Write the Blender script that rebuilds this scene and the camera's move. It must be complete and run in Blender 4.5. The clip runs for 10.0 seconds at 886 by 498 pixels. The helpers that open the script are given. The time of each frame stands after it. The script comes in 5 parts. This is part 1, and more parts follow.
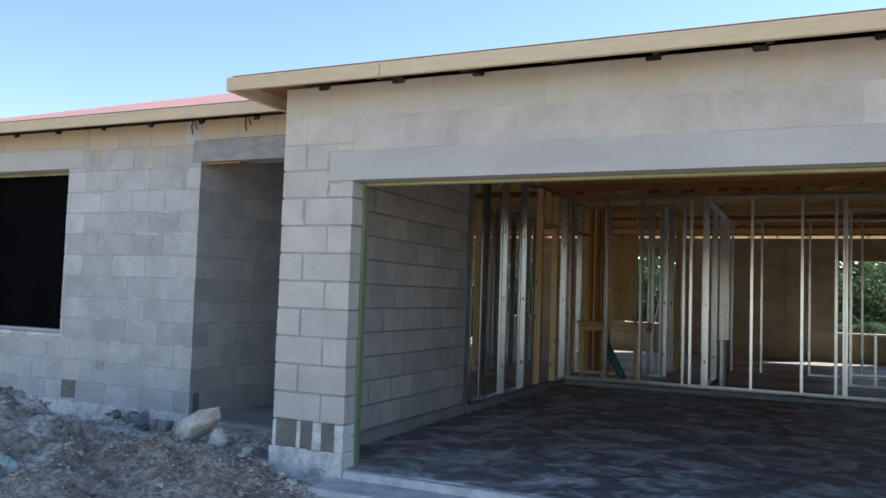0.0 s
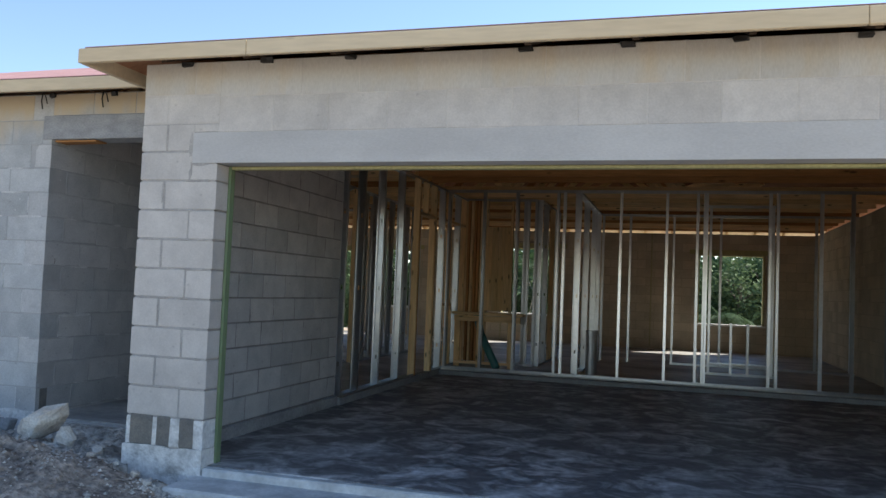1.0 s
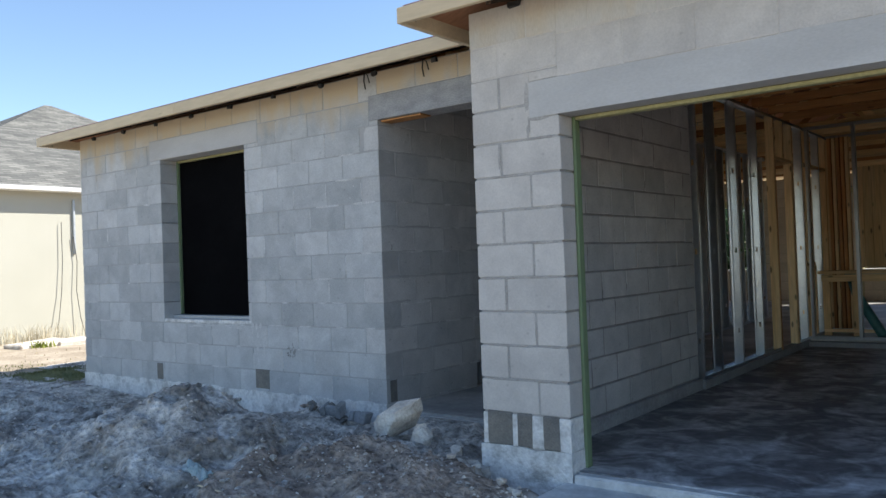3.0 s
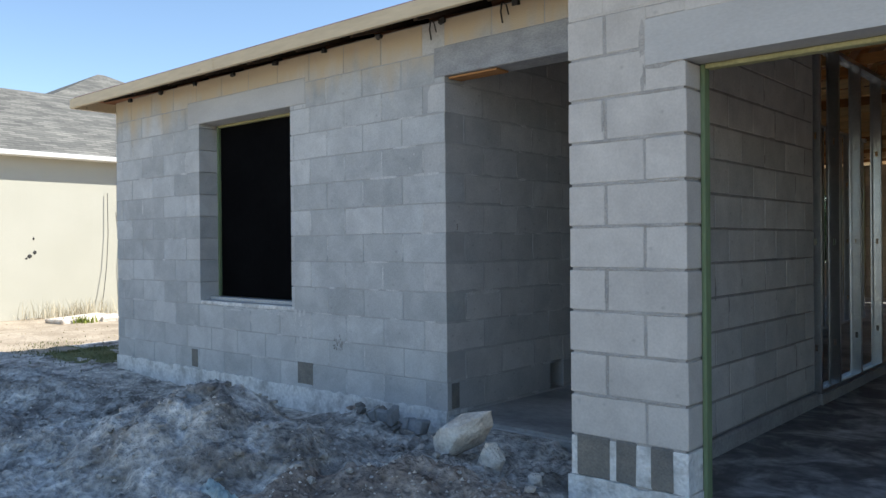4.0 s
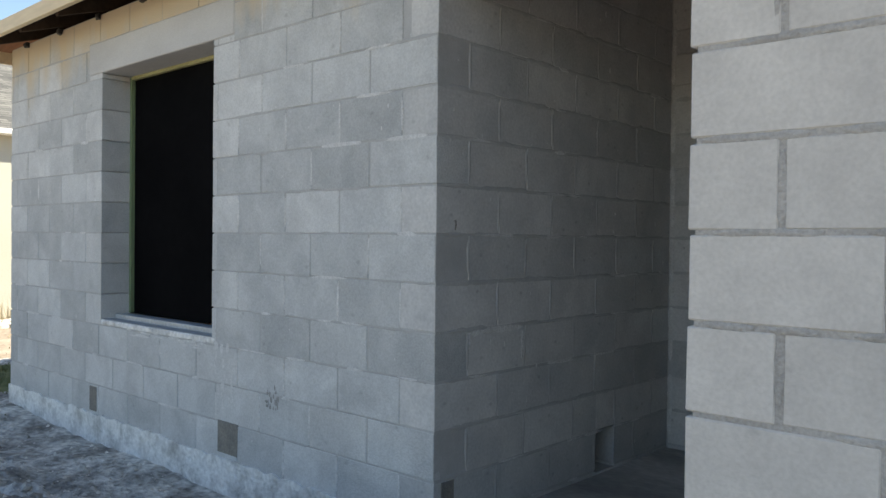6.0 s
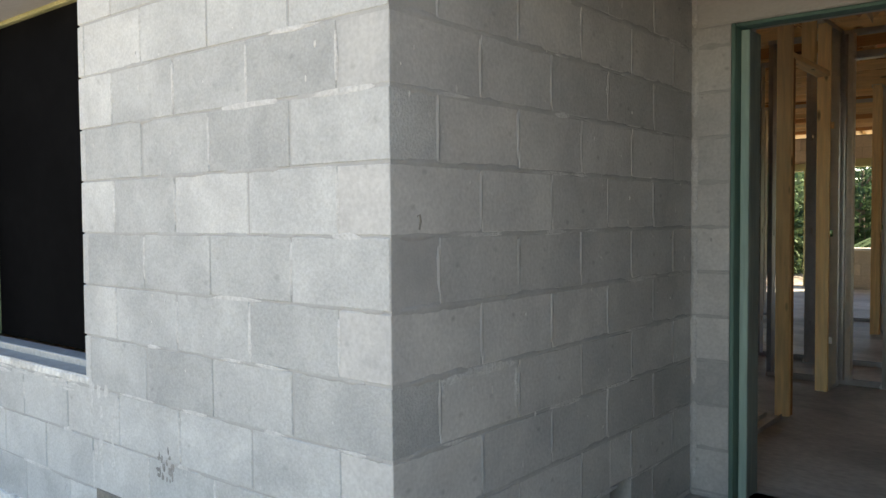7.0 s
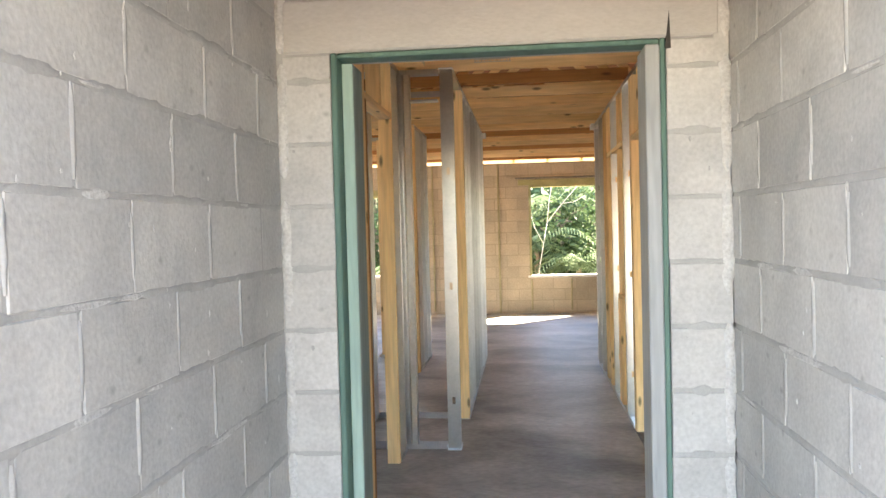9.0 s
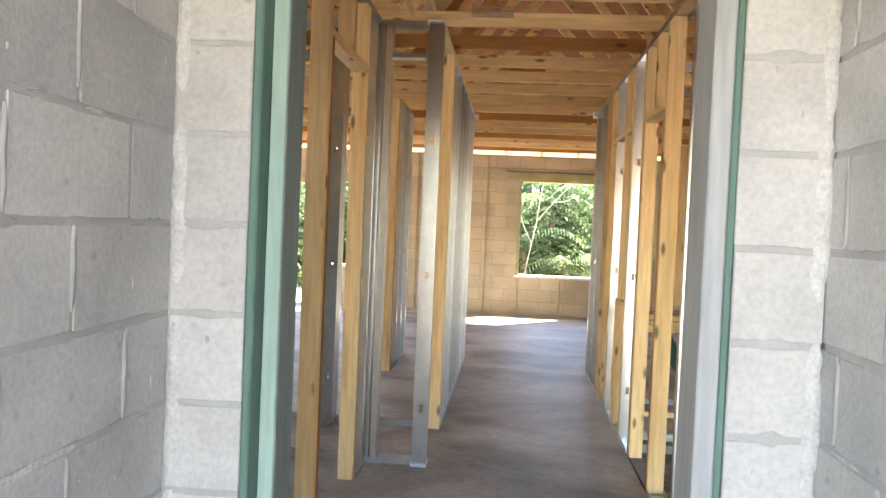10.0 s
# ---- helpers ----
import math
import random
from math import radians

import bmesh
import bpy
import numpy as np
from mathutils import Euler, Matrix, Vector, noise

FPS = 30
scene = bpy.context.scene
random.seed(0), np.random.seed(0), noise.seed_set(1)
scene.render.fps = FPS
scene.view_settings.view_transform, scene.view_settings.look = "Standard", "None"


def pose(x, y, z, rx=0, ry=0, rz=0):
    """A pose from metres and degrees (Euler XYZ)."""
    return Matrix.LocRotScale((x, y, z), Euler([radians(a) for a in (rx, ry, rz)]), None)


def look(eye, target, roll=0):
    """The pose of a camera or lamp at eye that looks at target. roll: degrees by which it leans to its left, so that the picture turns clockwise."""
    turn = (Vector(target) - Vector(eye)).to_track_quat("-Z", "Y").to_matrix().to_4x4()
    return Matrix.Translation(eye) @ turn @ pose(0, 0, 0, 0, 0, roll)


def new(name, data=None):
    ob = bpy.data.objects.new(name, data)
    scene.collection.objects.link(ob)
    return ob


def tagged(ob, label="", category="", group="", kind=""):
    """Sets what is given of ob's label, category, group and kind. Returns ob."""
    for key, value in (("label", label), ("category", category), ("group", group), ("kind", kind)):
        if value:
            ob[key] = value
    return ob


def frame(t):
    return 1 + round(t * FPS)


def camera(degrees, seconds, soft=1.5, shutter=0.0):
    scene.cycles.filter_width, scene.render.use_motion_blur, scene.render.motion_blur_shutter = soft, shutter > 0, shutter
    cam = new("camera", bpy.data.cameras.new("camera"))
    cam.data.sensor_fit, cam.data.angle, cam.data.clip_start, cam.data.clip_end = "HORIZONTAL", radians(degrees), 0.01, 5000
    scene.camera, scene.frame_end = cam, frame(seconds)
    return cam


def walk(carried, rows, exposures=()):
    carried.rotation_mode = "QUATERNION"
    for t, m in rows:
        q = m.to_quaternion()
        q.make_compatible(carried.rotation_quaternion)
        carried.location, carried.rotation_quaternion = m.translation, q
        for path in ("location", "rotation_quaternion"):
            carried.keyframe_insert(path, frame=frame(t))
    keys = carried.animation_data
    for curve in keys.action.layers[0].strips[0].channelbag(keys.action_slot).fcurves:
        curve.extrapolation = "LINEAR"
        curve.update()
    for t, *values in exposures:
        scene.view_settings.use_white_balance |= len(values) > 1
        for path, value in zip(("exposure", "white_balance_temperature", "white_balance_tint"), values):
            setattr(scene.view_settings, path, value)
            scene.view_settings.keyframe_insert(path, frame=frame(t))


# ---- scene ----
cam = camera(57.7, 10.0)
PATH = [
    (0, (0.087, -0.206, 1.355), (-0.75, 1.607, 1.468), 1.9),
    (0.5, (0.133, -0.161, 1.356), (-0.467, 1.744, 1.472), 1.6),
    (1, (0.118, -0.068, 1.355), (-0.445, 1.849, 1.455), 2.3),
    (1.5, (-0.001, -0.044, 1.358), (-0.882, 1.748, 1.461), 2.4),
    (2, (-0.175, 0.131, 1.324), (-1.182, 1.86, 1.329), 0.4),
    (2.5, (-0.331, 0.408, 1.352), (-1.453, 2.064, 1.369), -2.5),
    (3, (-0.649, 0.674, 1.334), (-1.875, 2.254, 1.364), -2.1),
    (3.2, (-0.834, 0.808, 1.309), (-2.077, 2.375, 1.303), -1.3),
    (4.5, (-1.654, 1.719, 1.374), (-3.008, 3.19, 1.377), -1.1),
    (5, (-1.981, 2.14, 1.39), (-3.342, 3.605, 1.393), -1.5),
    (5.5, (-2.293, 2.558, 1.415), (-3.659, 4.019, 1.418), -0.4),
    (5.7, (-2.455, 2.741, 1.382), (-3.818, 4.204, 1.385), 0.4),
    (6.8, (-3.365, 3.722, 1.485), (-4.681, 5.224, 1.366), -0.2),
    (7, (-3.485, 3.853, 1.474), (-4.75, 5.4, 1.396), -0.4),
    (7.5, (-3.715, 4.212, 1.5), (-4.609, 6.0, 1.486), 1.1),
    (8, (-3.9, 4.484, 1.562), (-4.664, 6.332, 1.529), 1.05),
    (8.5, (-4.12, 4.75, 1.687), (-4.526, 6.709, 1.667), -1.45),
    (9, (-4.154, 4.874, 1.751), (-4.356, 6.863, 1.697), -1.45),
    (9.5, (-4.127, 5.247, 1.697), (-4.294, 7.24, 1.654), 0.45),
    (10, (-4.18, 5.687, 1.648), (-4.346, 7.679, 1.587), 2.5),
]
EXPOSURES = [(0, 1.16, 6450, 11), (0.7, 1.14, 6500, 11), (1.5, 1.02, 6350, 11), (2.2, 1.09, 6400, 11), (3.0, 1.0, 6350, 10), (4.5, 0.9, 6350, 9), (5.7, 1.0, 6750, 9),
             (6.8, 1.9, 8000, 11), (7.5, 2.57, 8250, 11), (8.0, 3.0, 8100, 12), (8.5, 3.95, 8050, 15), (9.0, 4.15, 7850, 16), (9.5, 4.2, 7750, 16), (10.0, 4.33, 7750, 16)]
walk(cam, [(t, look(eye, target, roll)) for t, eye, target, roll in PATH], EXPOSURES)

# ---- sky and sun ----
SUN_TO = Vector((0.68, 0.73, 0.93)).normalized()
world = bpy.data.worlds.new("sky")
scene.world = world
world.use_nodes = True
wn = world.node_tree.nodes
sky = wn.new("ShaderNodeTexSky")
sky.sky_type, sky.sun_disc = "NISHITA", False
sky.sun_elevation, sky.sun_rotation = radians(43), radians(43)
sky.altitude = 350
sky.air_density, sky.dust_density, sky.ozone_density = 1.0, 0.0, 1.8
world.node_tree.links.new(sky.outputs[0], wn["Background"].inputs[0])
wn["Background"].inputs[1].default_value = 0.112
sun_data = bpy.data.lights.new("sun", "SUN")
sun_data.energy, sun_data.angle, sun_data.color = 5.0, radians(0.5), (1.0, 0.94, 0.84)
sun = new("sun", sun_data)
sun.matrix_world = look(SUN_TO * 60, (0, 0, 0))


# ---- materials ----
def mat(name, col, col2=None, rough=0.8, metal=0.0, coarse=2.0, fine=40.0, bump=0.3, dist=0.01, rnd=0.0,
        stretch=(1, 1, 1), mix=(0.35, 0.65), spec=0.5, island=0.0, detail=6.0, grain=0.14, knots=None, swirl=0.0, knot=(0.07, 0.17, 0.30)):
    """A surface with two scales of variation between two colours, relief, and piece-to-piece shifts of tone."""
    m = bpy.data.materials.new(name)
    m.use_nodes = True
    t = m.node_tree
    n, l = t.nodes, t.links
    b = n["Principled BSDF"]
    geo = n.new("ShaderNodeNewGeometry")
    mp = n.new("ShaderNodeMapping")
    mp.inputs["Scale"].default_value = stretch
    l.new(geo.outputs["Position"], mp.inputs[0])
    n1 = n.new("ShaderNodeTexNoise")
    n1.inputs["Scale"].default_value, n1.inputs["Detail"].default_value = coarse, detail
    n1.inputs["Roughness"].default_value = 0.6
    n1.inputs["Distortion"].default_value = swirl
    n2 = n.new("ShaderNodeTexNoise")
    n2.inputs["Scale"].default_value, n2.inputs["Detail"].default_value = fine, 4
    for q in (n1, n2):
        l.new(mp.outputs[0], q.inputs["Vector"])
    ramp = n.new("ShaderNodeMapRange")
    ramp.inputs[1].default_value, ramp.inputs[2].default_value = mix
    l.new(n1.outputs[0], ramp.inputs[0])
    mx = n.new("ShaderNodeMix")
    mx.data_type = "RGBA"
    mx.inputs[6].default_value = (*col, 1)
    mx.inputs[7].default_value = (*(col2 or [c * 0.75 for c in col]), 1)
    l.new(ramp.outputs[0], mx.inputs[0])
    hsv = n.new("ShaderNodeHueSaturation")
    l.new(mx.outputs[2], hsv.inputs["Color"])
    tone = n.new("ShaderNodeMapRange")
    tone.inputs[1].default_value, tone.inputs[2].default_value = 0.3, 0.7
    tone.inputs[3].default_value, tone.inputs[4].default_value = 1 - grain, 1 + grain
    l.new(n2.outputs[0], tone.inputs[0])
    out = tone.outputs[0]
    for amount, node, socket in ((rnd, "ShaderNodeObjectInfo", "Random"), (island, "ShaderNodeNewGeometry", "Random Per Island")):
        if amount:
            r = n.new(node)
            mr = n.new("ShaderNodeMapRange")
            mr.inputs[3].default_value, mr.inputs[4].default_value = 1 - amount, 1 + amount
            l.new(r.outputs[socket], mr.inputs[0])
            mul = n.new("ShaderNodeMath")
            mul.operation = "MULTIPLY"
            l.new(out, mul.inputs[0]), l.new(mr.outputs[0], mul.inputs[1])
            out = mul.outputs[0]
    if knots:
        km = n.new("ShaderNodeMapping")
        km.inputs["Scale"].default_value = knots
        l.new(geo.outputs["Position"], km.inputs[0])
        vo = n.new("ShaderNodeTexVoronoi")
        vo.inputs["Scale"].default_value = 1.0
        l.new(km.outputs[0], vo.inputs["Vector"])
        kr = n.new("ShaderNodeMapRange")
        kr.inputs[1].default_value, kr.inputs[2].default_value = knot[:2]
        kr.inputs[3].default_value, kr.inputs[4].default_value = knot[2], 1.0
        l.new(vo.outputs["Distance"], kr.inputs[0])
        mk = n.new("ShaderNodeMath")
        mk.operation = "MULTIPLY"
        l.new(out, mk.inputs[0]), l.new(kr.outputs[0], mk.inputs[1])
        out = mk.outputs[0]
    l.new(out, hsv.inputs["Value"])
    l.new(hsv.outputs[0], b.inputs["Base Color"])
    b.inputs["Roughness"].default_value, b.inputs["Metallic"].default_value = rough, metal
    b.inputs["Specular IOR Level"].default_value = spec
    if bump:
        add = n.new("ShaderNodeMath")
        add.operation = "MULTIPLY_ADD"
        add.inputs[1].default_value = 0.5
        l.new(n1.outputs[0], add.inputs[0]), l.new(n2.outputs[0], add.inputs[2])
        bp = n.new("ShaderNodeBump")
        bp.inputs["Strength"].default_value, bp.inputs["Distance"].default_value = bump, dist
        l.new(add.outputs[0], bp.inputs["Height"])
        l.new(bp.outputs[0], b.inputs["Normal"])
    return m


BLOCK = mat("block_grey", (0.565, 0.56, 0.545), (0.455, 0.455, 0.45), 0.95, coarse=4.5, fine=75, bump=0.16, rnd=0.08, spec=0.2, grain=0.09, detail=10.0, swirl=0.3,
            knots=(9.0, 9.0, 12.0), knot=(0.02, 0.14, 0.72))
BLOCK_DAMP = mat("block_dark_batch", (0.505, 0.505, 0.495), (0.41, 0.415, 0.415), 0.95, coarse=4.5, fine=75, bump=0.16, rnd=0.08, spec=0.2, grain=0.09, detail=10.0, swirl=0.3,
                 knots=(9.0, 9.0, 12.0), knot=(0.02, 0.14, 0.72))
BLOCK_PALE = mat("block_pale", (0.61, 0.58, 0.54), (0.50, 0.475, 0.445), 0.95, coarse=4.0, fine=90, bump=0.22, rnd=0.06, spec=0.2, grain=0.06, detail=9.0, knots=(8.0, 8.0, 10.0), knot=(0.02, 0.12, 0.80))
BLOCK_TAN = mat("block_tan", (0.57, 0.50, 0.40), (0.555, 0.535, 0.50), 0.95, mix=(0.25, 0.52), coarse=2.5, fine=80, bump=0.3, rnd=0.06, grain=0.06, spec=0.2, stretch=(1.6, 1.6, 0.5))
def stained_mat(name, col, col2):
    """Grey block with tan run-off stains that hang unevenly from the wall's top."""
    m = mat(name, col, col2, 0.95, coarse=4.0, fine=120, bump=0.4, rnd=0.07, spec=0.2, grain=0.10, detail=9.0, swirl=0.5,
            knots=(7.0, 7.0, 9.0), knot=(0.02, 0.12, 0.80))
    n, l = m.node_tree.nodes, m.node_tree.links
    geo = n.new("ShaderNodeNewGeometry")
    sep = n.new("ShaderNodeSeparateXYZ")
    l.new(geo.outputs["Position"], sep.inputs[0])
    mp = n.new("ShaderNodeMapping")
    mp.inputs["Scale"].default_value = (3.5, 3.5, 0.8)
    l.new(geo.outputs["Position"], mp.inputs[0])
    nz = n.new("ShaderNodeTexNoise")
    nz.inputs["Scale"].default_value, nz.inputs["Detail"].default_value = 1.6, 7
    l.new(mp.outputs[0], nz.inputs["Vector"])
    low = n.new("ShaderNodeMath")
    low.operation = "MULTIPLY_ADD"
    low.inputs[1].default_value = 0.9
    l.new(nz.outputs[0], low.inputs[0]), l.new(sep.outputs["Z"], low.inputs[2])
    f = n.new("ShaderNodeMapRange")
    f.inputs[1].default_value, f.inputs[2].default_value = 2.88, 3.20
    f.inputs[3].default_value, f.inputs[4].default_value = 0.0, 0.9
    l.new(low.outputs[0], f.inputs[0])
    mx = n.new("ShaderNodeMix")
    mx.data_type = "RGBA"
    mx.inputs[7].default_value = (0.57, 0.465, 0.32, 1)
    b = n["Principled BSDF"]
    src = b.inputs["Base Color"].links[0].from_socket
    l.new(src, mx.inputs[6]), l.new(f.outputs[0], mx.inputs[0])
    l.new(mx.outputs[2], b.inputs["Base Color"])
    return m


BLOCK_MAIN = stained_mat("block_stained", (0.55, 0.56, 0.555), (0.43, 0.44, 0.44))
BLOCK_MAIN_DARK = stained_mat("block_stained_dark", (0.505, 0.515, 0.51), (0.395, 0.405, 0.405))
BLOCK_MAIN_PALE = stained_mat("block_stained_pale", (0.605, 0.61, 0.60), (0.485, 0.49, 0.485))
BLOCK_BUFF = mat("block_buff", (0.54, 0.465, 0.355), (0.44, 0.38, 0.295), 0.95, coarse=2.0, fine=60, bump=0.3, island=0.10, spec=0.2)
MORTAR = mat("mortar_grey", (0.45, 0.45, 0.445), (0.38, 0.38, 0.375), 0.95, coarse=9, fine=120, grain=0.05, bump=0.15, spec=0.2)
MORTAR_PALE = mat("mortar_pale", (0.46, 0.44, 0.415), (0.36, 0.345, 0.325), 0.95, coarse=9, fine=120, bump=0.6, spec=0.2)
MORTAR_DARK = mat("mortar_dark", (0.32, 0.31, 0.30), (0.24, 0.235, 0.23), 0.95, coarse=9, fine=120, bump=0.6, spec=0.2)
MORTAR_BUFF = mat("mortar_buff", (0.43, 0.375, 0.285), (0.36, 0.315, 0.24), 0.95, coarse=9, fine=120, bump=0.5, spec=0.2)
LINTEL = mat("lintel_concrete", (0.55, 0.545, 0.53), (0.47, 0.465, 0.455), 0.9, coarse=1.2, fine=50, bump=0.2, spec=0.2, stretch=(1, 1, 2.5), grain=0.05)
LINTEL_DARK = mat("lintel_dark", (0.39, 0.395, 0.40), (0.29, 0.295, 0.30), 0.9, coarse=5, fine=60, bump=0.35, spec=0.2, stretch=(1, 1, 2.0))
PATCH_DARK = mat("patch_dark", (0.25, 0.235, 0.205), (0.17, 0.165, 0.155), 0.95, coarse=9, fine=90, bump=0.6, spec=0.2)
STEM = mat("stem_concrete", (0.78, 0.775, 0.75), (0.44, 0.435, 0.415), 0.95, coarse=8, fine=40, bump=0.8, dist=0.02, spec=0.2, mix=(0.46, 0.70))
SLAB = mat("slab_concrete", (0.59, 0.58, 0.545), (0.24, 0.238, 0.23), 0.5, coarse=0.8, fine=24, mix=(0.36, 0.62), detail=10.0, bump=0.12, spec=0.4, grain=0.16, stretch=(0.9, 1.4, 1), swirl=0.5)
GARAGE_SLAB = mat("garage_slab", (0.155, 0.158, 0.165), (0.62, 0.63, 0.64), 0.55, coarse=3.0, fine=14, bump=0.12, mix=(0.45, 0.67), stretch=(1, 1, 1), detail=9.0, grain=0.3, swirl=0.8)
CURB = mat("curb_concrete", (0.36, 0.37, 0.37), (0.26, 0.265, 0.27), 0.9, coarse=4, fine=50, bump=0.3)
APRON = mat("apron_concrete", (0.68, 0.69, 0.68), (0.45, 0.46, 0.455), 0.9, coarse=5, fine=40, bump=0.3)
PINE = {a: mat("pine_" + a, (0.85, 0.64, 0.36), (0.74, 0.49, 0.23), 0.65, coarse=5, fine=45, bump=0.12, rnd=0.16,
               stretch=tuple(0.08 if a == c else 1.0 for c in "xyz"), spec=0.3, knots=tuple(3.6 if a == c else 11.0 for c in "xyz"), knot=(0.08, 0.18, 0.28)) for a in "xyz"}
RED_PINE = {a: mat("red_pine_" + a, (0.56, 0.28, 0.105), (0.40, 0.18, 0.06), 0.7, coarse=5, fine=45, bump=0.12, rnd=0.2,
                   stretch=tuple(0.08 if a == c else 1.0 for c in "xyz"), spec=0.3, knots=tuple(3.0 if a == c else 9.0 for c in "xyz")) for a in "xyz"}
FASCIA = mat("fascia_pine", (0.69, 0.57, 0.39), (0.62, 0.495, 0.32), 0.7, coarse=3, fine=40, bump=0.1, stretch=(0.15, 1, 1), rnd=0.05, spec=0.3, grain=0.06, mix=(0.3, 0.75), knots=(1.6, 8.0, 8.0), knot=(0.04, 0.10, 0.55))
# paler than the other pine: the rear eave's brightness put into its colour
EAVE_PINE_LIT = mat("eave_pine_lit", (0.86, 0.73, 0.54), (0.78, 0.62, 0.42), 0.7, coarse=3, fine=40, bump=0.1, stretch=(0.15, 1, 1), spec=0.3)
# near-black timber: the deep shade of the front eaves put into its colour
EAVE_SHADE = mat("eave_shade_timber", (0.075, 0.052, 0.038), (0.045, 0.032, 0.024), 0.9, coarse=4, fine=40, bump=0.2, stretch=(0.3, 1, 1), spec=0.1)
PLY = mat("plywood", (0.44, 0.22, 0.12), (0.32, 0.15, 0.08), 0.75, coarse=2, fine=30, bump=0.1, stretch=(0.3, 1, 1), spec=0.3)
UNDERLAY = mat("roof_underlayment", (0.40, 0.225, 0.215), (0.33, 0.18, 0.175), 0.8, coarse=3, fine=30, bump=0.15)
STEEL = mat("galvanized_steel", (0.61, 0.63, 0.65), (0.53, 0.555, 0.585), 0.28, 1.0, coarse=10, fine=60, bump=0.04, rnd=0.30, grain=0.05)
BUCK_GREEN = mat("treated_wood_green", (0.13, 0.235, 0.20), (0.085, 0.165, 0.14), 0.6, coarse=4, fine=50, bump=0.12, stretch=(1, 1, 0.1), spec=0.3)
BUCK_SIDE = mat("treated_wood_grey_green", (0.25, 0.31, 0.29), (0.19, 0.245, 0.23), 0.6, coarse=4, fine=50, bump=0.12, stretch=(1, 1, 0.1), spec=0.3)
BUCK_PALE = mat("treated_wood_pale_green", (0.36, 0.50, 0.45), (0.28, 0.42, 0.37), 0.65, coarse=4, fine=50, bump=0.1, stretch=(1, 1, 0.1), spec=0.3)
BUCK_LIME = mat("treated_wood_lime", (0.42, 0.40, 0.21), (0.33, 0.32, 0.16), 0.7, coarse=4, fine=50, bump=0.1, spec=0.3)
BUCK_STRAW = mat("treated_wood_straw", (0.42, 0.38, 0.24), (0.34, 0.31, 0.19), 0.75, coarse=4, fine=50, bump=0.1, spec=0.3)
BUCK_MOSS = mat("treated_wood_moss", (0.20, 0.27, 0.15), (0.15, 0.20, 0.11), 0.7, coarse=4, fine=50, bump=0.1, stretch=(1, 1, 0.15), spec=0.3)
BUCK_GREY = mat("primed_wood_grey", (0.40, 0.42, 0.43), (0.33, 0.35, 0.36), 0.6, coarse=4, fine=50, bump=0.08, stretch=(1, 1, 0.1), spec=0.3)
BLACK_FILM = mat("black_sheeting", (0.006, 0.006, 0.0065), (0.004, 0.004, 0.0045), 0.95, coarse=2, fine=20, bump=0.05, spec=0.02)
ALU = mat("window_metal", (0.45, 0.48, 0.50), (0.38, 0.41, 0.43), 0.45, 0.3, coarse=5, fine=50, bump=0.05)
SAND = mat("sand", (0.44, 0.375, 0.295), (0.30, 0.25, 0.19), 0.98, coarse=1.6, fine=20, bump=0.6, dist=0.03, spec=0.1)
EARTH = mat("brown_earth", (0.50, 0.415, 0.34), (0.24, 0.195, 0.16), 0.98, coarse=4.0, fine=24, grain=0.42, bump=1.0, dist=0.05, spec=0.1, detail=9.0)
DIRT = mat("dirt", (0.67, 0.635, 0.575), (0.24, 0.22, 0.195), 0.98, coarse=3.4, fine=22, grain=0.42, bump=1.0, dist=0.05, spec=0.1, mix=(0.38, 0.62), detail=9.0)
GRASS = mat("grass", (0.20, 0.205, 0.10), (0.115, 0.13, 0.055), 0.95, coarse=2, fine=40, bump=0.6, dist=0.03, spec=0.1, island=0.25)
STONE = mat("limestone", (0.73, 0.69, 0.62), (0.48, 0.41, 0.34), 0.95, coarse=9, fine=60, bump=0.8, dist=0.02, spec=0.15, island=0.25)
STUCCO = mat("cream_stucco", (0.46, 0.45, 0.385), (0.435, 0.425, 0.36), 0.95, coarse=1.0, fine=90, bump=0.25, spec=0.15)
WHITE = mat("white_paint", (0.80, 0.79, 0.75), (0.72, 0.71, 0.68), 0.6, coarse=2, fine=30, bump=0.05)
SOOT = mat("dark_metal", (0.03, 0.028, 0.026), (0.018, 0.017, 0.016), 0.6, coarse=8, fine=60, bump=0.2)
CABLE = mat("cable_dark", (0.05, 0.045, 0.04), (0.03, 0.03, 0.03), 0.7, coarse=8, fine=60, bump=0.1)
PLASTIC = mat("teal_plastic", (0.06, 0.20, 0.19), (0.04, 0.15, 0.14), 0.45, coarse=6, fine=60, bump=0.1)
FILM = mat("plastic_film", (0.86, 0.92, 0.92), (0.52, 0.70, 0.72), 0.35, coarse=12, fine=60, bump=0.6, dist=0.02)
PALE_BARK = mat("pale_bark", (0.55, 0.52, 0.46), (0.40, 0.37, 0.32), 0.9, coarse=8, fine=60, bump=0.3)
BARK = mat("bark", (0.22, 0.18, 0.14), (0.12, 0.10, 0.08), 0.95, coarse=6, fine=50, bump=0.7, stretch=(1, 1, 0.3))


def leaf_mat(name, col, col2):
    m = mat(name, col, col2, 0.7, coarse=1.5, fine=12, bump=0.0, island=0.3, spec=0.1)
    n, l = m.node_tree.nodes, m.node_tree.links
    b = n["Principled BSDF"]
    tr = n.new("ShaderNodeBsdfTranslucent")
    l.new(b.inputs["Base Color"].links[0].from_socket, tr.inputs[0])
    ms = n.new("ShaderNodeMixShader")
    ms.inputs[0].default_value = 0.25
    l.new(b.outputs[0], ms.inputs[1]), l.new(tr.outputs[0], ms.inputs[2])
    l.new(ms.outputs[0], n["Material Output"].inputs[0])
    return m


